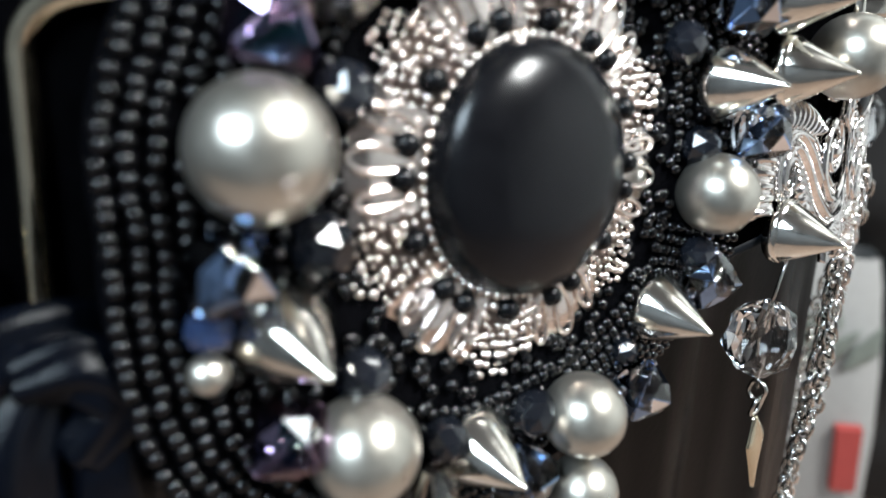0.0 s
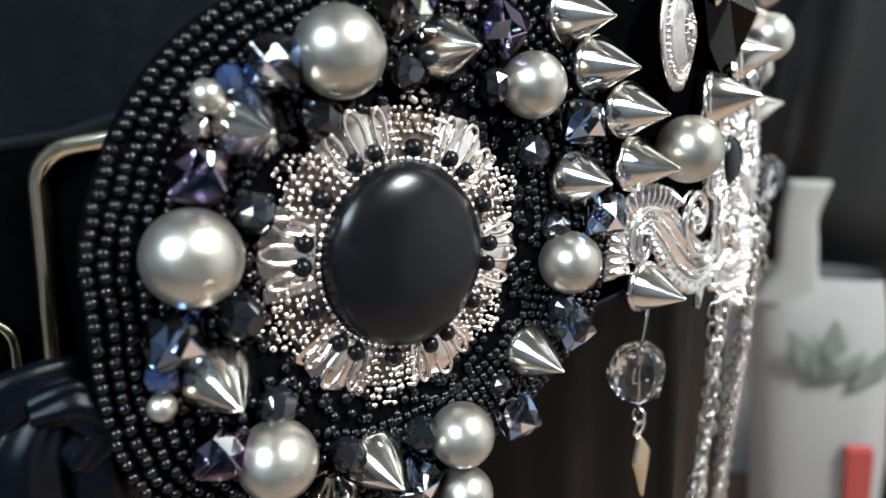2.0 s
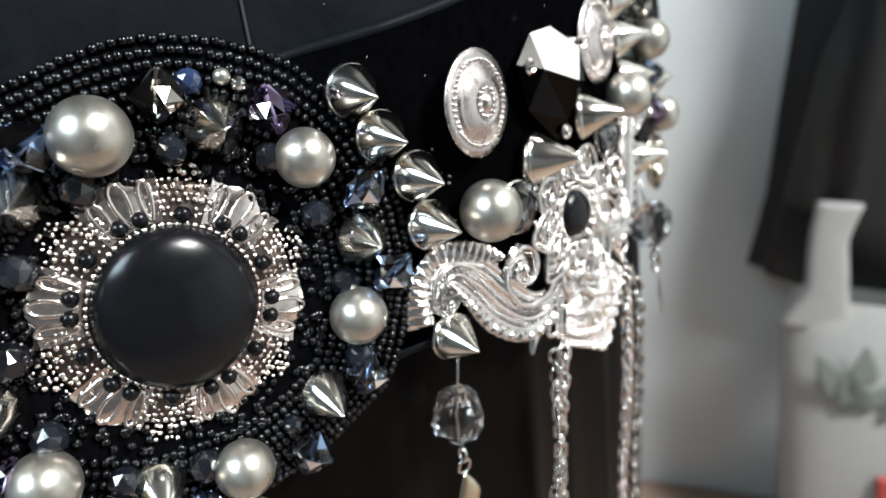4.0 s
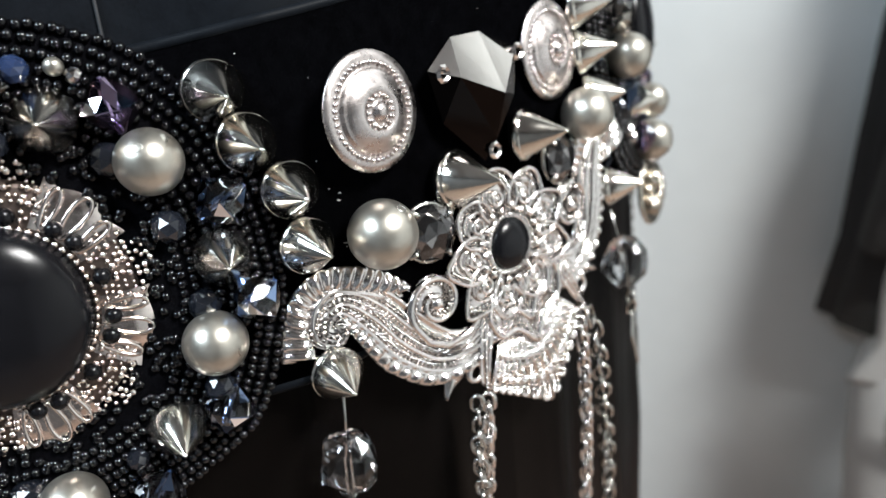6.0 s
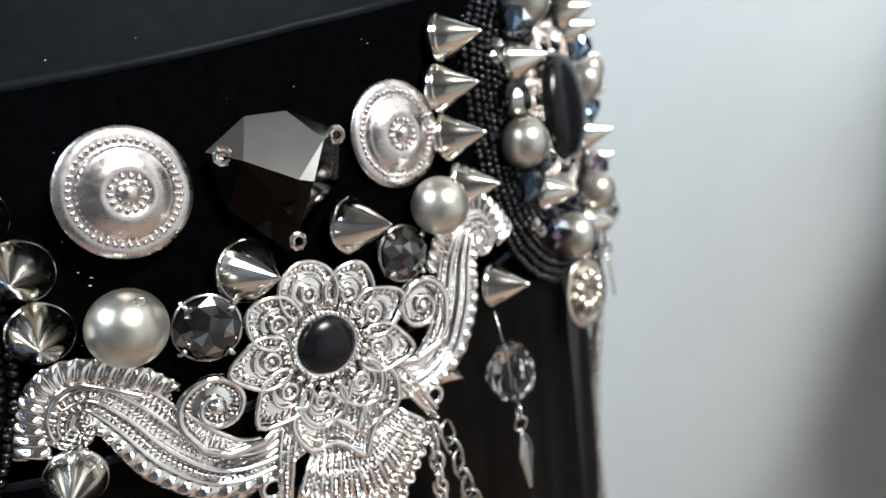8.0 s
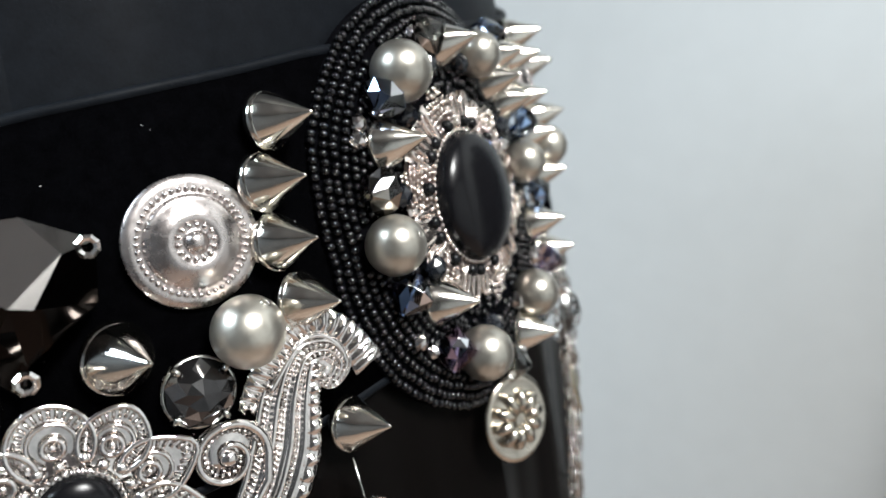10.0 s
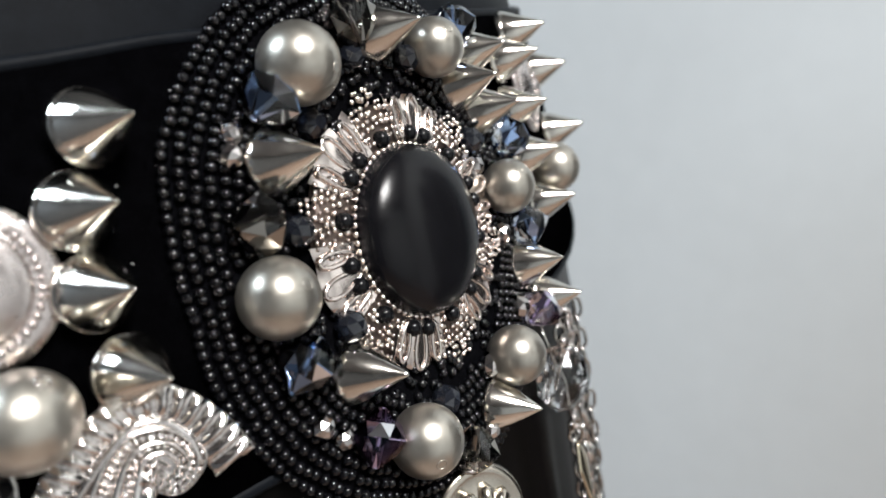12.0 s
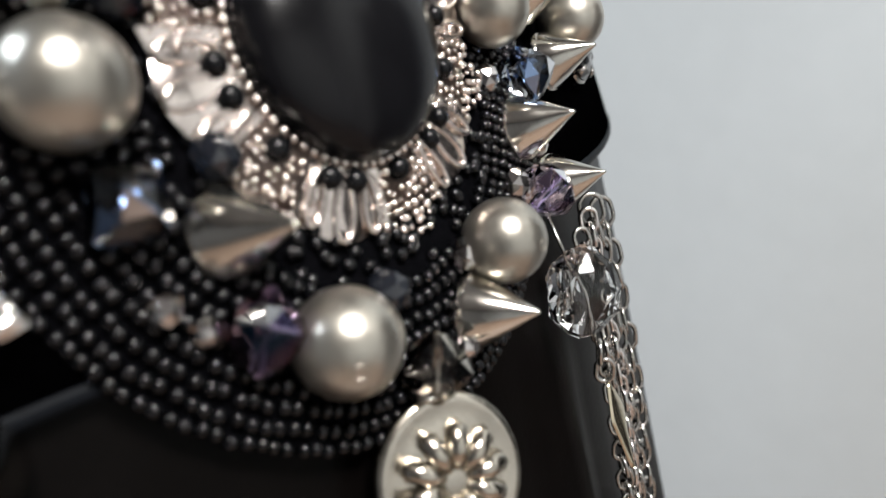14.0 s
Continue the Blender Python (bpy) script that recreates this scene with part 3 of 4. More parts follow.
for s, z, h, turn in ((118, 91.9, 3, 18), (173.2, 94.9, 0, 0), (310, 105, 1, 0)):
    d = thing("concho_disc", seat(s, z, h) @ pose(0, 0, 0, 0, turn, 0), "round satin silver concho disc with beaded rings", "disc", "silver discs on the belt")
    part("face", M_DISC, d)
    for count, r, h in ((46, 8.75, 1.3), (14, 2.85, 3.2)):
        for k in range(count):
            t = 2 * math.pi * k / count
            part("raised_bead", M_RAISED, d, d.matrix_basis @ Matrix.Translation((r * math.cos(t) * MM, r * math.sin(t) * MM, h * MM)))


# Darker copy for the sew-on stone's facets that catch no reflection.
SHADED_FACET = material("dark_glass_facet", (0.014, 0.0115, 0.011), 0.05, 1.0, grain=0.15, grain_size=150)


def big_crystal():
    """Shield-shaped sew-on stone with a broad sloping table, keel facets and three drilled corners."""
    root = thing("sew_on_crystal", seat(146, 91.5, 1.5) @ pose(0, 0, 0, 0, 4, 0), "large grey faceted sew-on crystal with silvery corners", "crystal")
    rim = [(-14, 6.0), (-5.6, 11.3), (2.3, 11.4), (11.7, 6.8), (10.6, -2.6), (-1.6, -14.4), (-11.8, -4.5)]
    tall = [2.4, 1.3, 1.7, 2.6, 2.4, 2.2, 2.2]
    crown = [(-8.8, 3.8, 5.9), (-0.6, -0.7, 9.3), (2.4, -1.5, 8.9), (6.9, 5.5, 5.9), (0.2, -10.0, 4.6)]
    v = [(x * 0.9, y * 0.9, 0.0) for x, y in rim] + [(x, y, h) for (x, y), h in zip(rim, tall)] + crown
    f = [tuple(range(6, -1, -1))] + [(i, (i + 1) % 7, 7 + (i + 1) % 7, 7 + i) for i in range(7)]
    f += [(14, 15, 17, 9, 8), (15, 16, 17), (15, 18, 16), (14, 13, 18, 15), (7, 13, 14), (7, 14, 8), (17, 10, 9), (16, 11, 10, 17), (16, 18, 11), (18, 12, 11), (13, 12, 18)]
    bm = bmesh.new()
    me = mesh_of("stone", v, f, GREY_CRYSTAL, False)
    bm.from_mesh(me)
    bmesh.ops.recalc_face_normals(bm, faces=bm.faces)
    me.materials.append(SHADED_FACET)
    # Reflection and shade put into the colour: up-facing facets bright, the rest dark.
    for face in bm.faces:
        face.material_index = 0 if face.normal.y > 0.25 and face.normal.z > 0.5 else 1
    bm.to_mesh(me)
    bm.free()
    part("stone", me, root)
    hole = mesh_of("foil_hole", *merge(lathe([(1.5, 0), (1.9, 0.5), (1.4, 1.0), (0.9, 0.7), (0.8, 0.0)], 8)), SILVER, False)
    for x, y in ((-11.6, 5.0), (10.4, 6.0), (-0.4, -12.4)):
        part("foil_hole", hole, root, root.matrix_basis @ pose(x * MM, y * MM, 3.7 * MM, 0, 0, 20), "silver-foiled sewing hole")


big_crystal()


RIVOLI = material("black_diamond_foiled_crystal", (0.05, 0.048, 0.05), 0.05, 0.9, coat=0.6, grain=0.3, grain_size=500)
# Lighter copy of the same stone, painting reflections onto single facets.
RIVOLI_FLASH = material("bright_foil_facet", (0.26, 0.25, 0.25), 0.06, 0.95, coat=0.6, grain=0.2, grain_size=500)


def rivoli(s, z, d):
    r = d / 2
    root = thing("round_crystal", seat(s, z, 0), "round black diamond crystal in a silver claw setting", "crystal", "round crystals")
    rnd = random.Random(int(s))
    n = 9
    v = [(0, 0, 5.0)]
    for share, h, turn in ((0.45, 4.6, 0), (0.74, 3.6, 0.5), (0.96, 2.4, 0), (0.8, 0.3, 0)):
        for k in range(n):
            a = 2 * math.pi * (k + turn + rnd.uniform(-0.12, 0.12)) / n
            v.append((r * share * math.cos(a), r * share * math.sin(a), h + (rnd.uniform(-0.35, 0.35) if h > 2 else 0)))
    f = []
    for k in range(n):
        j = (k + 1) % n
        a, b, c, d = 1 + k, 1 + n + k, 1 + 2 * n + k, 1 + 3 * n + k
        aj, bj, cj, dj = 1 + j, 1 + n + j, 1 + 2 * n + j, 1 + 3 * n + j
        f += [(0, a, aj), (a, b, aj), (aj, b, bj), (b, cj, bj), (b, c, cj), (c, d, dj, cj)]
    me = mesh_of("rivoli_stone", v, f, RIVOLI, False)
    me.materials.append(RIVOLI_FLASH)
    for q in me.polygons:
        # Random facets get the lighter copy as painted reflections.
        q.material_index = 1 if rnd.random() < 0.28 else 0
    part("stone", me, root)
    part("cup", mesh_of("cup", *lathe([(r * 0.7, 0), (r * 0.98, 0.2), (r * 1.0, 1.9), (r * 0.93, 1.9)], 28), STEEL), root, label="silver setting cup")
    claw = mesh_of("claw", *tube([(r * 0.98, 0, 1.2), (r * 1.02, 0, 2.6), (r * 0.93, 0, 3.4), (r * 0.8, 0, 3.6)], 0.55, 6), STEEL)
    for k in range(4):
        part("claw", claw, root, root.matrix_basis @ pose(0, 0, 0, 0, 0, 35 + 90 * k))


rivoli(127.8, 67.2, 12.6)
rivoli(169, 71.6, 12.2)
rivoli(314, 80, 12)

# ---- filigree plaque ----
FS, FZ, FROT = 149.0, 58.4, radians(9.5)


def bent(piece):
    """Plaque coordinates (mm, upright) laid on the curved belt; the result is in world mm."""
    out = []
    c, s = math.cos(FROT), math.sin(FROT)
    for x, y, h in piece[0]:
        u, w = x * c - y * s, x * s + y * c
        lift = 0.014 * max(u - 19, 0) ** 1.6
        out.append(tuple(on(FS + u, FZ + w * COSK, h + lift) * 1000))
    return out, piece[1]


def band(ctrl, widths, n=70, m=17, relief=None, base=0.9):
    """Ridged strip along a curve with varying width; relief(u, v) gives its height."""
    pts = spline([(x, y, 0) for x, y in ctrl], n)
    ws = np.interp(np.linspace(0, 1, n), np.linspace(0, 1, len(widths)), widths)
    verts, faces = [], []
    way = 0.0
    for i, p in enumerate(pts):
        d = pts[min(i + 1, n - 1)] - pts[max(i - 1, 0)]
        d.normalize()
        side = Vector((-d.y, d.x, 0))
        if i:
            way += (pts[i] - pts[i - 1]).length
        for k in range(m):
            v = -1 + 2 * k / (m - 1)
            q = p + side * (v * ws[i] / 2)
            verts.append((q.x, q.y, base + (relief(way, v) if relief else 0)))
        verts.append((p.x + side.x * ws[i] / 2, p.y + side.y * ws[i] / 2, 0.2))
        verts.append((p.x - side.x * ws[i] / 2, p.y - side.y * ws[i] / 2, 0.2))
    m2 = m + 2
    for i in range(n - 1):
        for k in range(m2):
            q = (k + 1) % m2
            faces.append((i * m2 + k, (i + 1) * m2 + k, (i + 1) * m2 + q, i * m2 + q))
    faces += [tuple(range(m2)), tuple((n - 1) * m2 + k for k in range(m2 - 1, -1, -1))]
    return verts, faces


def bead_row(ctrl, step, r, h):
    pts = spline([(x, y, 0) for x, y in ctrl], 160)
    out, way, nxt = [], 0.0, 0.0
    for a, b in zip(pts, pts[1:]):
        way += (b - a).length
        if way >= nxt:
            out.append(moved(ball(r, 6, 4), shift(b.x, b.y, h)))
            nxt += step
    return out


def flip(piece):
    return [(-x, y, z) for x, y, z in piece[0]], [tuple(reversed(q)) for q in piece[1]]


def wing():
    spine = [(9, -15.5), (17, -16.5), (25, -14), (31, -7), (35.5, 1.5), (40, 7.0), (44.6, 6.6), (46.2, 2.8), (43.6, 0.6), (42, 2.6), (43.2, 3.6)]
    widths = [6, 9.5, 12.5, 13.5, 11.5, 8.6, 6.4, 4.8, 3.4, 2.6, 1.8]

    def relief(u, v):
        h = 1.5 * max(0, 1 - abs(v + 0.08) / 0.13) + 1.3 * max(0, 1 - abs(v - 0.42) / 0.12) + 1.2 * max(0, 1 - abs(v + 0.50) / 0.10) + 0.9 * max(0, 1 - abs(v - 0.9) / 0.1)
        if v < -0.6 and u < 46:
            h += 0.4 + 1.3 * abs(math.sin(u * 1.25 + v * 1.5)) * (1 - ((v + 0.8) / 0.24) ** 2)
        return h + 0.25 * (1 - v * v)

    P = [band(spine, widths, 170, 29, relief)]
    pts = spline([(x, y, 0) for x, y in spine], 60)
    ws = np.interp(np.linspace(0, 1, 60), np.linspace(0, 1, len(widths)), widths)
    for off in (0.17, -0.29, 0.66):
        rowpts = []
        for i in range(4, 54):
            d = (pts[i + 1] - pts[i - 1]).normalized()
            rowpts.append((pts[i].x - d.y * off * ws[i] / 2, pts[i].y + d.x * off * ws[i] / 2))
        P += bead_row(rowpts, 1.05, 0.5, 1.4)
    # fluted crest over the wing, ending in a flared tail, with a smooth cord along its inner side
    crest = [(51.4, -0.6), (50.2, 5.4), (47.2, 10.6), (42.6, 12.4), (37, 10.6), (31.5, 7.0), (26.8, 3.6)]
    P.append(band(crest, [6.4, 5.2, 4.8, 4.8, 5.0, 4.6, 1.6], 150, 11, lambda u, v: 0.3 + 1.1 * abs(math.sin(u * 1.5 + 0.5 * v)) * (1 - v * v * 0.9)))
    P.append(tube([(x, y, 1.5) for x, y, _ in spline([(47.3, 1.8, 0), (47.2, 5.5, 0), (45.2, 8.8, 0), (41.8, 10.0, 0), (37.6, 8.0, 0), (32.5, 4.4, 0)], 40)], 0.55, 7))
    # plain web between the crest, the wing and the scroll
    P.append(band([(38, 7.5), (32.5, 3.6), (28.5, 2.6)], [6, 6.5, 5], 24, 13, lambda u, v: 0.4 * math.cos(v * 9) - 0.3))
    # pointed leaf at the foot of the wing
    P.append(band([(18, -17.5), (23, -20.2), (26.8, -24.2)], [7, 5, 0.5], 16, 9, lambda u, v: 0.9 * (1 - abs(v))))
    # scroll beside the flower; its outer turn runs on under the opening
    turn = [(22.2 + (1.4 + 5.4 * k / 40) * math.cos(8.8 - k * 0.235), -2.4 + (1.4 + 5.4 * k / 40) * math.sin(8.8 - k * 0.235)) for k in range(41)]
    P.append(tube([(x, y, 1.7) for x, y in turn + [(26.6, -9.4), (23, -12.2), (17, -12.8), (11, -10.2)]], lambda f: 0.45 + 0.5 * f, 8))
    inner = [(22.2 + (0.2 + 5.4 * k / 40) * math.cos(8.8 - k * 0.235), -2.4 + (0.2 + 5.4 * k / 40) * math.sin(8.8 - k * 0.235)) for k in range(12, 41)]
    P += bead_row(inner, 0.95, 0.44, 1.6)
    P.append(moved(ball(1.7, 12, 8), shift(22.2, -2.4, 1.2)))
    P.append(moved(lathe([(0, 0.7), (4.9, 0.7), (5.3, 0.3)], 24), shift(22.4, -1.6, 0.2)))
    # strands joining wing and flower under the opening
    for k in range(4):
        P.append(tube([(9 + k, -10.8 - k * 1.9, 1.3), (17, -14.0 - k * 1.1, 1.5), (25.5 - k, -12.6 - k * 1.1, 1.3)], 0.7, 6))
    P.append(band([(3, -13), (12, -14.5), (21, -15.5), (29, -13)], [15, 7, 5, 5], 26, 9, lambda u, v: 0.25 * math.cos(v * 9) - 0.2))
    # hanging loop
    P.append(moved(tube([(1.9 * math.cos(a), 1.9 * math.sin(a), 0) for a in np.linspace(0, 6.283, 18, endpoint=False)], 0.75, 6, True), shift(18.2, -22.8, 1.3)))
    return merge(*P)


def fan():
    """Pointed shell of ribs and bead rows in three tiers under the flower."""
    P, ribs, spread = [], 14, 37

    def edge(a):
        w = math.radians(abs(a) * spread)
        return 37.0 / (math.cos(w) + 0.97 * math.sin(w))

    def at(a, r):
        ang = math.radians(-90 + a * spread)
        return r * math.cos(ang), r * math.sin(ang) - 8

    n, m = 78, 26
    verts, faces = [], []
    for i in range(n):
        a = -1 + 2 * i / (n - 1)
        rim = edge(a) + 0.5 * abs(math.cos(a * ribs / 2 * math.pi))
        for k in range(m):
            r = 5 + (rim - 5) * k / (m - 1)
            verts.append((*at(a, r), 0.7 + 0.5 * abs(math.sin((a * ribs / 2 + 0.5) * math.pi))))
        verts.append((*at(a, rim), 0.1))
    mm = m + 1
    faces = [(i * mm + k, i * mm + k + 1, (i + 1) * mm + k + 1, (i + 1) * mm + k) for i in range(n - 1) for k in range(mm - 1)]
    P.append((verts, faces))
    for i in range(ribs + 1):
        a = -1 + 2 * i / ribs
        P.append(tube([(*at(a, 15), 1.3), (*at(a, 22), 1.6), (*at(a, edge(a) - 0.6), 1.5)], 0.52, 6))
    for i in range(ribs):
        a = -1 + 2 * (i + 0.5) / ribs
        tiers = (15.5 - 1.5 * abs(a), 22.5 - 3.5 * abs(a), 29.5 - 6 * abs(a), edge(a))
        for lo, hi in zip(tiers, tiers[1:]):
            r = lo + 1.5
            while r < hi - 1.0:
                P.append(moved(ball(0.6, 7, 5), shift(*at(a, r), 1.45)))
                r += 1.12
            da = 0.78 / ribs
            P.append(tube([(*at(a - da, hi - 1.6), 1.4), (*at(a - 0.6 * da, hi - 0.4), 1.8), (*at(a, hi), 1.9), (*at(a + 0.6 * da, hi - 0.4), 1.8), (*at(a + da, hi - 1.6), 1.4)], 0.5, 6))
    # nested ogee bands above the ribs
    for sc in (0.5, 0.76, 1.0):
        half = [(0, -25.5 * sc - 1), (4.2 * sc, -20.5 * sc), (9.4 * sc, -19 * sc), (11.2 * sc, -13 * sc), (9 * sc, -9 * sc)]
        for sg in (1, -1):
            P.append(tube([(x * sg, y, 2.4) for x, y in [tuple(v)[:2] for v in spline([(a, b, 0) for a, b in half], 24)]], 0.75, 7))
            P += bead_row([((x - 1.4 * min(x, 1)) * sg, y + 1.3) for x, y in half], 1.0, 0.46, 2.2)
    # side strands of the fan
    for sg in (1, -1):
        for k in range(3):
            P.append(tube([(sg * (8 + k * 1.9), -9, 1.6), (sg * (12.2 + k * 1.5), -17, 1.9), (sg * (15.0 + k * 1.2), -24 - k, 1.7), (sg * (16.4 + k * 0.7), -29 + k * 2.0, 1.2)], 0.62, 7))
        P += bead_row([(sg * 10.0, -10), (sg * 13.8, -17.5), (sg * 16.2, -25), (sg * 17.0, -28)], 1.0, 0.48, 2.1)
    return merge(*P)


def flower():
    P = [lathe([(0, 0.9), (11.5, 0.9), (12, 0.4)], 36)]
    for a, reach, wide in ((90, 0.02, 1.16), (47, 0.16, 1), (133, 0.16, 1), (9, 0.4, 1.0), (171, 0.4, 1.0), (-29, 0.5, 1.0), (209, 0.5, 1.0), (-68, 0.1, 0.95), (248, 0.1, 0.95)):
        rim, cord, hatch = [], [], []
        for q in range(23):
            w = -math.pi * 0.8 + q / 22 * math.pi * 1.6
            tip = 1 + reach * max(math.cos(w), 0) ** 5
            x, y = math.cos(w) * tip * wide, math.sin(w) * wide
            rim.append((11.6 + 5.1 * x, 5.1 * y, 1.9))
            cord.append((11.4 + 2.9 * math.cos(w) * wide, 2.9 * y, 1.7))
            if 1 < q < 21:
                hatch.append(tube([(11.5 + 3.4 * x, 3.4 * y, 1.35), (11.6 + 4.5 * x, 4.5 * y, 1.35)], 0.3, 5))
        leaf = [(11.5 + 4.9 * (x - 11.6) / 5.1, y * 0.96, 1.0) for x, y, _ in rim] + [(11.5, 0, 1.0)]
        bits = [(leaf, [(22 + 1, i, i + 1) for i in range(22)]), tube(rim, 0.5, 7), tube(cord, 0.36, 6)] + hatch
        bits.append(moved(tube([(1.5 * math.cos(t), 1.5 * math.sin(t), 0) for t in np.linspace(0, 6.283, 14, endpoint=False)], 0.5, 6, True), shift(11.0, 0, 1.9)))
        bits.append(moved(ball(0.8, 8, 6), shift(11.0, 0, 1.3)))
        P.append(moved(merge(*bits), pose(0, 0, 0, 0, 0, a)))
        P.append(moved(ball(1.0, 9, 6), pose(0, 0, 0, 0, 0, a) @ shift(8.0, 0, 1.9)))
        P.append(moved(ball(1.1, 9, 6), pose(0, 0, 0, 0, 0, a + 20) @ shift(8.6, 0, 1.7)))
    for k in range(40):
        t = 2 * math.pi * k / 40
        P.append(moved(ball(0.5, 6, 5), shift(6.6 * math.cos(t), 6.6 * math.sin(t), 2.0)))
    P.append(lathe([(7.2, 0.9), (7.2, 1.7), (6.2, 2.1), (5.8, 1.8)], 40))
    return merge(*P)


def filigree():
    root = thing("filigree_plaque", Matrix(), "stamped bright silver filigree plaque with scrolled wings, fan and flower", "plaque")
    w = wing()
    part("wing", mesh_of("wing", *bent(w), SILVER), root)
    part("wing", mesh_of("wing", *bent(flip(w)), SILVER), root)
    part("fan", mesh_of("fan", *bent(fan()), SILVER), root)
    part("flower", mesh_of("flower", *bent(moved(flower(), shift(0, 0, 0.9))), SILVER), root)
    part("centre_stone", mesh_of("centre_stone", *lathe([(5.8, -1), (5.9, 0.3)] + [(5.9 * math.cos(t), 0.4 + 2.6 * math.sin(t)) for t in np.linspace(0.15, 1.4, 8)] + [(0, 3.0)], 36), STONE), root, seat(FS, FZ, 2.6), "round black stone")
    return root


filigree()
# ---- chains and drops ----


def link_mesh(name, long, wide, wire, mat):
    pts = []
    for k in range(16):
        a = 2 * math.pi * k / 16
        pts.append(((long / 2 - wide / 2) * (1 if math.cos(a) > 0 else -1) + wide / 2 * math.cos(a), wide / 2 * math.sin(a), 0))
    return mesh_of(name, *tube(pts, wire, 6, True), mat)


M_LINK = link_mesh("chain_link", 4.2, 3.0, 0.42, STEEL)
M_LINK_BIG = link_mesh("chain_link_big", 6.0, 4.4, 0.45, STEEL)
M_LINK_SILVER = link_mesh("chain_link_silver", 4.4, 3.0, 0.5, SILVER)


def chain(points, me, pitch, label, twist=90, start=0):
    """A hanging chain through world points, link by link."""
    pts = spline(points, 240)
    root = thing("chain", Matrix.Translation(pts[0]), label, "chain", "hanging chains")
    way, nxt, k = 0.0, pitch / 2, start
    for a, b in zip(pts, pts[1:]):
        way += (b - a).length * 1000
        if way >= nxt:
            d = (b - a).normalized()
            m = d.to_track_quat("X", "Z").to_matrix().to_4x4()
            m.translation = b
            part("link", me, root, m @ pose(0, 0, 0, 45 + twist * k + random.uniform(-12, 12), random.uniform(-6, 6), 0))
            k += 1
            nxt += pitch
    return root


def fall(s, z, length, h0=3.0, h1=0.0, drift=0.0, n=5, sway=0.0):
    """World points of something hanging straight down from a place on the belt."""
    a = on(s, z, h0)
    b = on(s + drift, z - length, h1 - 0.15 * length)
    out = []
    for i in range(n):
        f = i / (n - 1)
        p = a.lerp(b, f)
        out.append(p + Vector((math.sin(f * 9) * sway * MM, 0, 0)))
    return out


chain(fall(133.4, 29, 190, 2.5, 4, 1.5, 6, 1.0), M_LINK, 3.0, "grey steel chain hanging from the silver plaque")
chain(fall(135.4, 29, 190, 4, 5, -0.5, 6, -1.2), M_LINK_SILVER, 2.7, "silver rope chain hanging from the silver plaque", 60)
chain(fall(131.8, 20, 90, 3, 4, -2, 5, 1.4), M_LINK, 3.0, "grey steel chain hanging from the silver plaque")
chain(fall(168.5, 34, 180, 2.5, 4, 4, 6, 0.8), M_LINK_SILVER, 2.5, "silver rope chain hanging from the silver plaque", 60)
chain([on(171, 33, 3), on(175, 17, 1.5), on(181, -3, -2.5), on(186, -30, -7), on(188, -70, -13), on(189, -140, -25)], M_LINK_BIG, 4.4, "grey steel cable chain hanging in a loose curve")
for s, z, ln, me, p in ((288, 52, 210, M_LINK, 3.0), (296, 56, 210, M_LINK_BIG, 4.4), (293, 54, 210, M_LINK_SILVER, 2.8), (301, 54, 210, M_LINK_BIG, 4.4)):
    chain(fall(s, z, ln, 2, 4, -2, 6, 1.5), me, p, "steel chain hanging over the far hip")


def nugget(r, tall, seed):
    rnd = random.Random(seed)
    v, f = lathe([(0, -tall / 2), (r * 0.55, -tall * 0.46), (r * 0.95, -tall * 0.22), (r, tall * 0.08), (r * 0.8, tall * 0.36), (r * 0.35, tall * 0.5), (0, tall / 2)], 11)
    return [(x * rnd.uniform(0.86, 1.1), y * rnd.uniform(0.8, 1.1), z + rnd.uniform(-0.5, 0.5)) for x, y, z in v], f


CLEAR_PLAIN = material("clear_glass", (0.97, 0.98, 1.0), 0.03, glass=1.0, ior=1.5, grain=0.02, grain_size=200)


def drop(s, z, seed, bead_at=17, h=4.5):
    """Wire, clear nugget, two jump rings and a flat leaf charm."""
    top = on(s, z, 2.5)
    root = thing("crystal_drop", Matrix.Translation(top), "clear glass nugget drop on silver wire with a leaf charm", "drop", "hanging crystal drops")
    me = mesh_of("nugget", *nugget(6.0, 14.5, seed), CLEAR_PLAIN, False)
    down = on(s, z - bead_at, h)
    part("wire", mesh_of("wire", *tube([tuple((top - top) * 1000), tuple((down - top) * 1000 * 0.5), tuple((down - top) * 1000), tuple((on(s, z - bead_at - 10, h) - top) * 1000)], 0.3, 6), STEEL), root, label="thin wire")
    part("nugget", me, root, Matrix.Translation(down), "clear glass nugget")
    for k in range(2):
        part("jump_ring", M_LINK, root, Matrix.Translation(on(s, z - bead_at - 10.5 - 3.2 * k, h)) @ pose(0, 0, 0, 0, 90, 40 + 90 * k))
    leaf = band([(0, 0), (0.6, -6), (0, -16)], [1.2, 6.5, 1.0], 18, 7, lambda u, v: 0.5 * (1 - v * v), 0.3)
    part("leaf_charm", mesh_of("leaf_charm", *leaf, GOLD if seed % 2 else STEEL), root, seat(s, z - bead_at - 16, h - 0.5), "narrow metal leaf charm")


drop(105, 41, 3, 15.5, -1.5)
drop(193.2, 50, 4, 15)
drop(277.5, 58, 5, 13.5)


COIN_METAL = material("worn_brassy_silver", (0.57, 0.525, 0.455), 0.22, 1.0, grain=0.2, grain_size=500, rough_vary=0.08, bump=0.00003)


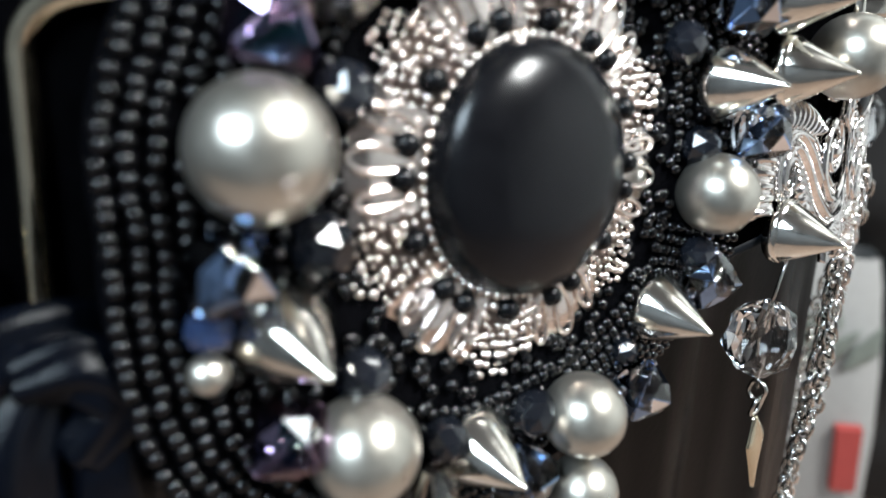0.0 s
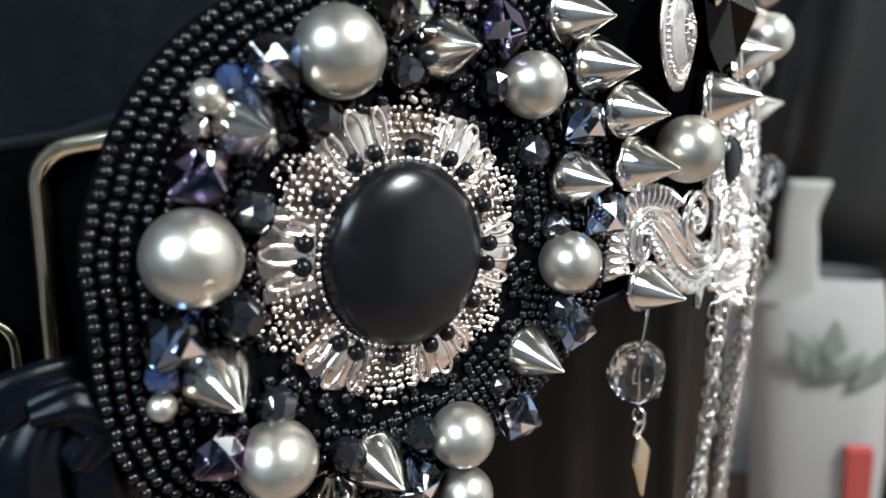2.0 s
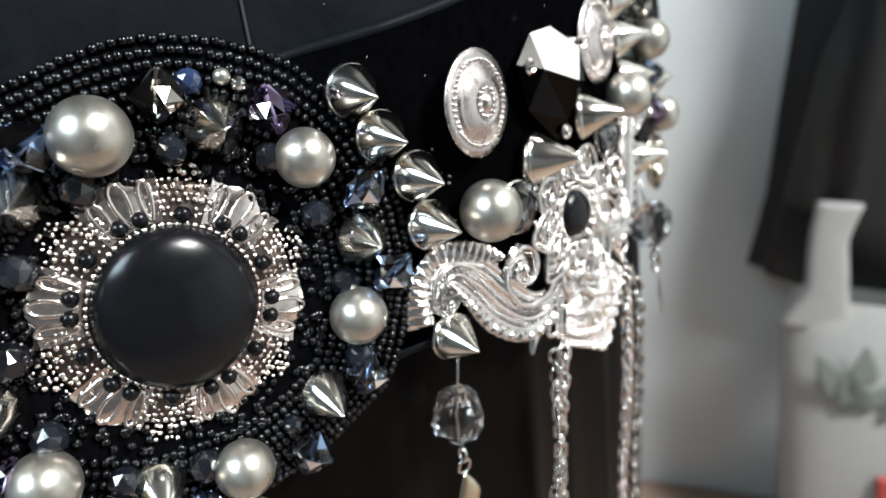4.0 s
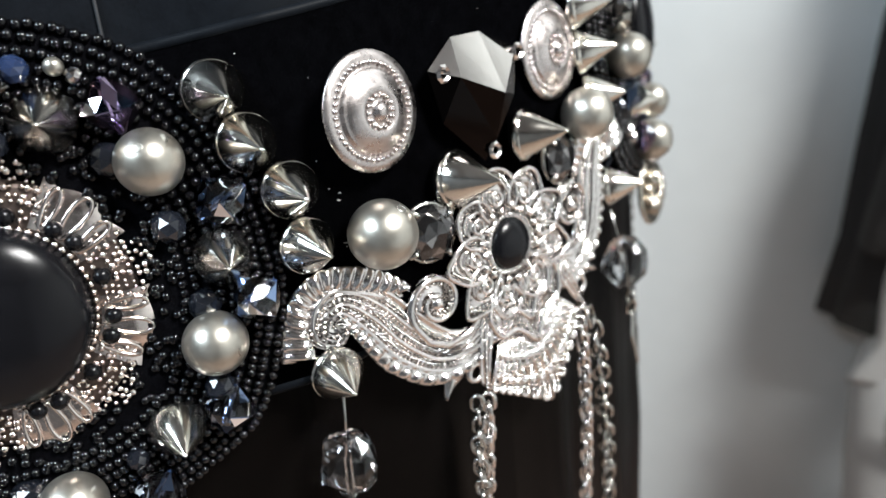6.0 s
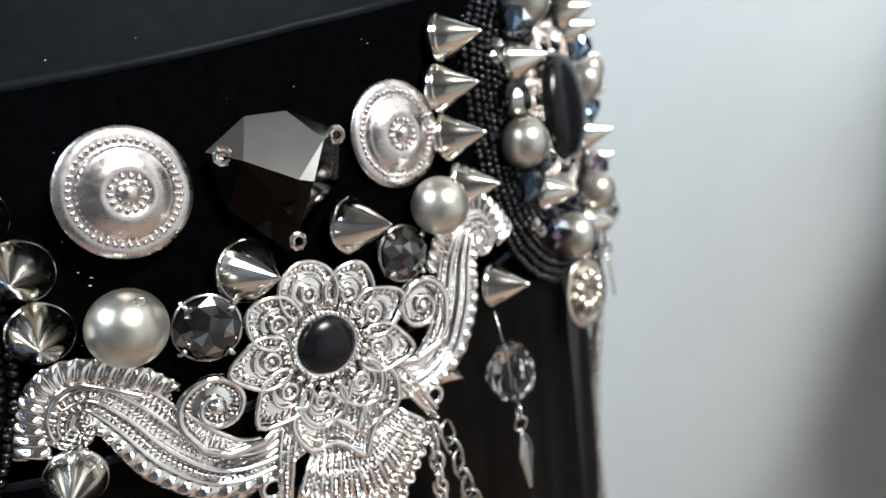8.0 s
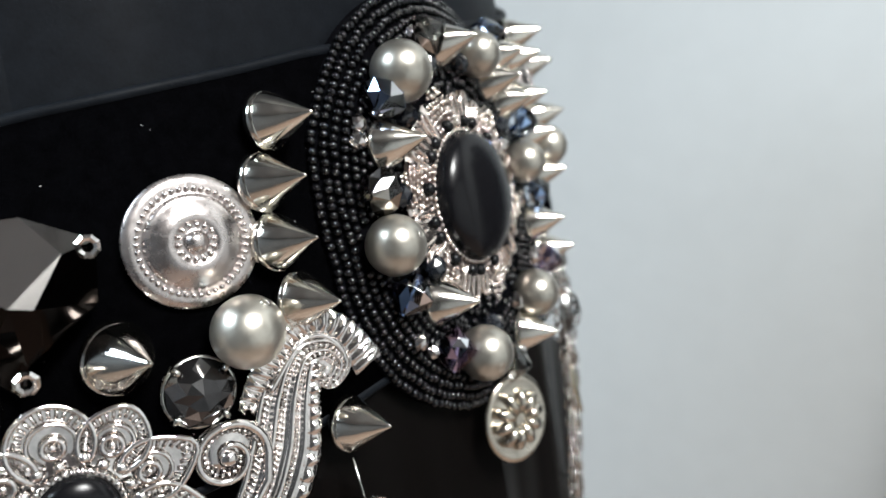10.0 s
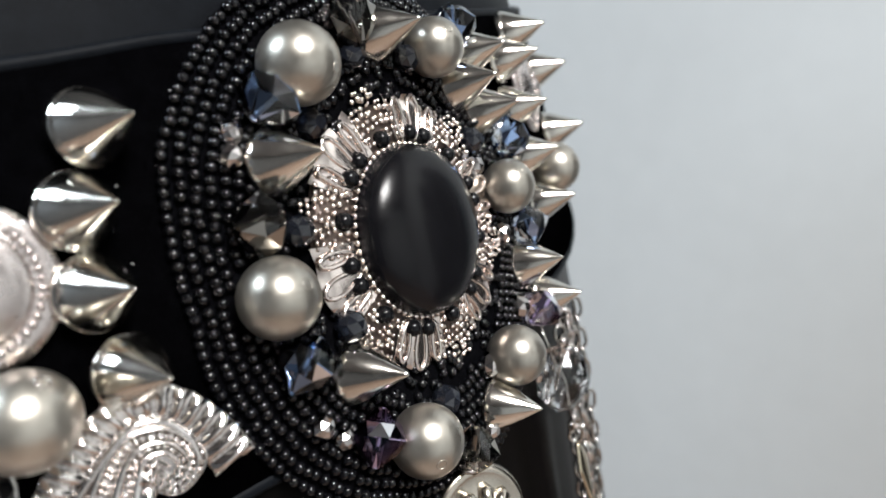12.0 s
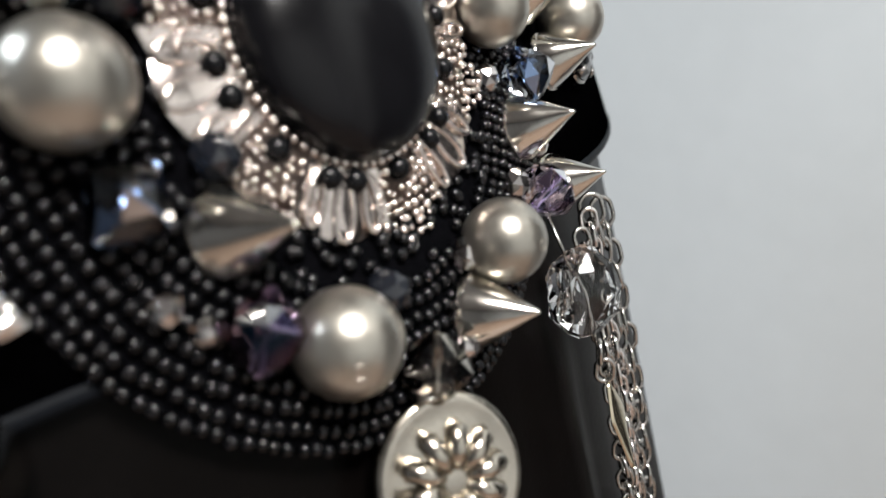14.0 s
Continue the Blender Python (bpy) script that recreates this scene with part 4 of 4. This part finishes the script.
def coin():
    root = thing("coin_charm", seat(239.5, 35.0, 3.5) @ pose(0, 0, 0, 0, -20, 0) @ Matrix.Scale(1.15, 4), "oval silver charm embossed with a flower, hanging under the medallion", "charm")
    body = lathe([(0, 0), (8.0, 0), (8.7, 0.6), (8.3, 1.2), (7.4, 1.3), (6.6, 0.9), (5, 1.5), (2.5, 2.0), (1.2, 2.2), (0, 2.4)], 40, 1.12)
    part("coin", mesh_of("coin", *body, COIN_METAL), root)
    petal = mesh_of("petal", *tube([(1.4, 0, 2.1), (3.4, 0, 2.3), (5.6, 0, 1.6), (6.4, 0, 1.0)], lambda f: 0.45 + 0.95 * math.sin(math.pi * f), 9), COIN_METAL)
    for k in range(10):
        part("petal", petal, root, root.matrix_basis @ pose(0, 0, 0, 0, 0, 36 * k))
    part("hanger", M_LINK, root, root.matrix_basis @ pose(0, 0.0105, 0.001, 0, 70, 90))


coin()

# ---- buckle ring and ribbon at the lacing ----


def ring_frame(s0, s1, z0, z1, r, label):
    root_pose = seat(s0, z1, 1.5)
    pts = []
    rad = 5.0
    for cx, cz, a0 in ((s1 - rad, z1 - rad, 0), (s0 + rad, z1 - rad, 90), (s0 + rad, z0 + rad, 180), (s1 - rad, z0 + rad, 270)):
        for k in range(7):
            a = math.radians(a0 + 15 * k)
            pts.append(tuple(root_pose.inverted() @ on(cx + rad * math.cos(a) + 0.2 * (cz + rad * math.sin(a) - z0), cz + rad * math.sin(a) + 0.06 * (cx - s0), 1.5) * 1000))
    return thing("buckle_ring", root_pose, label, "ring", "buckle rings", mesh_of("buckle_ring", *tube(pts, r, 10, True), GOLD))


ring_frame(1.0, 30, 52, 90.5, 1.45, "pale gold rectangular wire ring beside the beaded medallion")
ring_frame(-32, -4.5, 50, 66, 0.8, "pale gold wire ring half hidden by satin ribbon")


def ribbon():
    root = thing("ribbon_bow", seat(-4, 52, 2), "blue-black satin ribbon tied in a loose knot through the ring", "ribbon")
    inv = root.matrix_basis.inverted()

    def strip(ctrl, widths, cup):
        pts = spline([tuple(on(s, z, h, True) * 1000) for s, z, h in ctrl], 40)
        ws = np.interp(np.linspace(0, 1, 40), np.linspace(0, 1, len(widths)), widths)
        v, f, m = [], [], 12
        for i, p in enumerate(pts):
            d = (pts[min(i + 1, 39)] - pts[max(i - 1, 0)]).normalized()
            nrm = Vector((0.62, -0.74, 0.26))
            side = d.cross(nrm).normalized()
            nrm = side.cross(d)
            for k in range(m):
                u = -1 + 2 * k / (m - 1)
                q = p + side * u * ws[i] / 2 + nrm * (cup * (1 - u * u) + 0.35 * math.sin(u * 7 + i * 0.15))
                v.append(tuple(inv @ (q * MM) * 1000))
        for i in range(39):
            for k in range(m - 1):
                f.append((i * m + k, (i + 1) * m + k, (i + 1) * m + k + 1, i * m + k + 1))
        me = mesh_of("loop", v, f, RIBBON)
        ob = part("ribbon_loop", me, root)
        so = ob.modifiers.new("thick", "SOLIDIFY")
        so.thickness = 0.0004
        return ob

    strip([(7, 57, -9), (4, 61, -6), (-3, 61.5, -5), (-10, 58, -7), (-20, 53, -11)], [6, 8, 9, 10, 11], 1.8)
    strip([(5, 58, -8), (4.5, 51, -4), (3, 42, -5), (3, 30, -8), (4, 5, -11)], [6, 8, 9, 9, 10], 2.2)
    strip([(0, 59, -6), (-5, 53, -4), (-7, 43, -5), (-8, 28, -8), (-9, 5, -11)], [7, 9, 10, 10, 11], 2.2)
    strip([(-2, 60, -4), (3.5, 59.5, -2.5), (5.5, 55, -2.5), (1, 51, -4)], [5, 7, 7, 6], 2.0)


ribbon()

# ---- far things beside the partition ----


def coat(x, bottom, half, tall, label):
    root = thing("hanging_coat", Matrix.Translation((x, 0.94, bottom)), label, "coat", "coats on the rail")
    v, f, n = [], [], 48
    for j, (z, wx, wy) in enumerate(((0.0, 0.84, 0.055), (0.12, 0.85, 0.055), (0.24, 0.92, 0.055), (0.40, 1.0, 0.055), (0.85, 0.97, 0.05), (1.0, 0.5, 0.05), (1.08, 0.14, 0.04))):
        for i in range(n):
            a = 2 * math.pi * i / n
            w = 1 + 0.04 * math.sin(a * 7 + j * 0.2) + 0.03 * math.sin(a * 13)
            v.append((wx * half * 1000 * math.cos(a) * w, wy * 1000 * math.sin(a) * w, z * tall * 1000))
    for j in range(6):
        for i in range(n):
            k = (i + 1) % n
            f.append((j * n + i, j * n + k, (j + 1) * n + k, (j + 1) * n + i))
    f.append(tuple(range(n - 1, -1, -1)))
    f.append(tuple(6 * n + i for i in range(n)))
    part("coat_body", mesh_of("coat_body", v, f, COAT), root)
    for side in (-0.7, 0.7):
        q = side * half * 1000
        part("sleeve", mesh_of("sleeve", *tube([(q * 0.9, -35, 860 * tall), (q * 1.05, -48, 600 * tall), (q, -50, 330 * tall), (q * 0.98, -52, 140 * tall)], lambda u: 46 - 8 * u, 16), COAT), root)


coat(0.585, 0.57, 0.215, 1.0, "black wool jacket hanging on a rail")
coat(0.90, 0.03, 0.275, 1.5, "long black wool coat hanging beside a white bag")


def tote():
    root = thing("tote_bag", Matrix.Translation((0.62, 0.86, 0.0)), "white canvas tote bag with a grey leaf print and red patch", "bag")
    v, f, n = [], [], 32
    for j, (z, wx, wy, cx) in enumerate(((0, 0.10, 0.05, 0.045), (0.1, 0.105, 0.06, 0.03), (0.25, 0.105, 0.056, -0.01), (0.4, 0.10, 0.055, -0.055), (0.54, 0.09, 0.035, -0.092), (0.585, 0.082, 0.02, -0.10))):
        for i in range(n):
            a = 2 * math.pi * i / n
            w = 1 + 0.03 * math.sin(a * 5 + j)
            c, q = math.cos(a), math.sin(a)
            v.append((1000 * (cx + wx * w * math.copysign(abs(c) ** 0.5, c)), wy * 1000 * w * math.copysign(abs(q) ** 0.7, q), z * 1000))
    for j in range(5):
        for i in range(n):
            k = (i + 1) % n
            f.append((j * n + i, j * n + k, (j + 1) * n + k, (j + 1) * n + i))
    f.append(tuple(range(n - 1, -1, -1)))
    part("bag_body", mesh_of("bag_body", v, f, BAG), root)
    strap = band([(-148, 540), (-152, 605), (-170, 680), (-172, 735)], [96, 54, 46, 54], 24, 7, lambda u, t: 3 * (1 - t * t), 6)
    part("handle", mesh_of("handle", *strap, BAG), root, root.matrix_basis @ pose(0, -0.02, 0, 90, 0, 0), "white canvas handle")
    patch = box_shape(-4, -70, 165, 36, -58, 308)
    part("red_patch", mesh_of("red_patch", [(x + (308 - z) * 0.28, y, z) for x, y, z in patch[0]], patch[1], RED, False), root, label="red printed patch")
    rnd = random.Random(3)
    leaf = band([(0, 0), (8, 40), (0, 90)], [4, 44, 2], 12, 5, None, 1.0)
    me = mesh_of("leaf_print", *leaf, GREY_PRINT)
    for k in range(6):
        part("leaf_print", me, root, root.matrix_basis @ pose(rnd.uniform(-0.11, -0.02), -0.061, rnd.uniform(0.38, 0.46), 90, rnd.uniform(-60, 60), 0), "grey-green leaf print")


tote()

# ---- lint on the velvet ----
rnd = random.Random(11)
bits = []
for k in range(46):
    s0, z0 = rnd.uniform(85, 205), rnd.uniform(52, 116)
    bits.append(moved(ball(rnd.uniform(0.05, 0.13), 5, 4), Matrix.Translation(on(s0, z0, 0.08) * 1000) @ pose(0, 0, 0, rnd.uniform(0, 90), 0, rnd.uniform(0, 90)) @ Matrix.Diagonal((rnd.uniform(1, 4), 1, 1, 1))))
LINT = material("pale_lint", (0.5, 0.5, 0.5), 0.9)
thing("lint", Matrix(), "tiny pale specks of lint on the velvet", "lint", mesh=mesh_of("lint", *merge(*bits), LINT), kind="stuff")
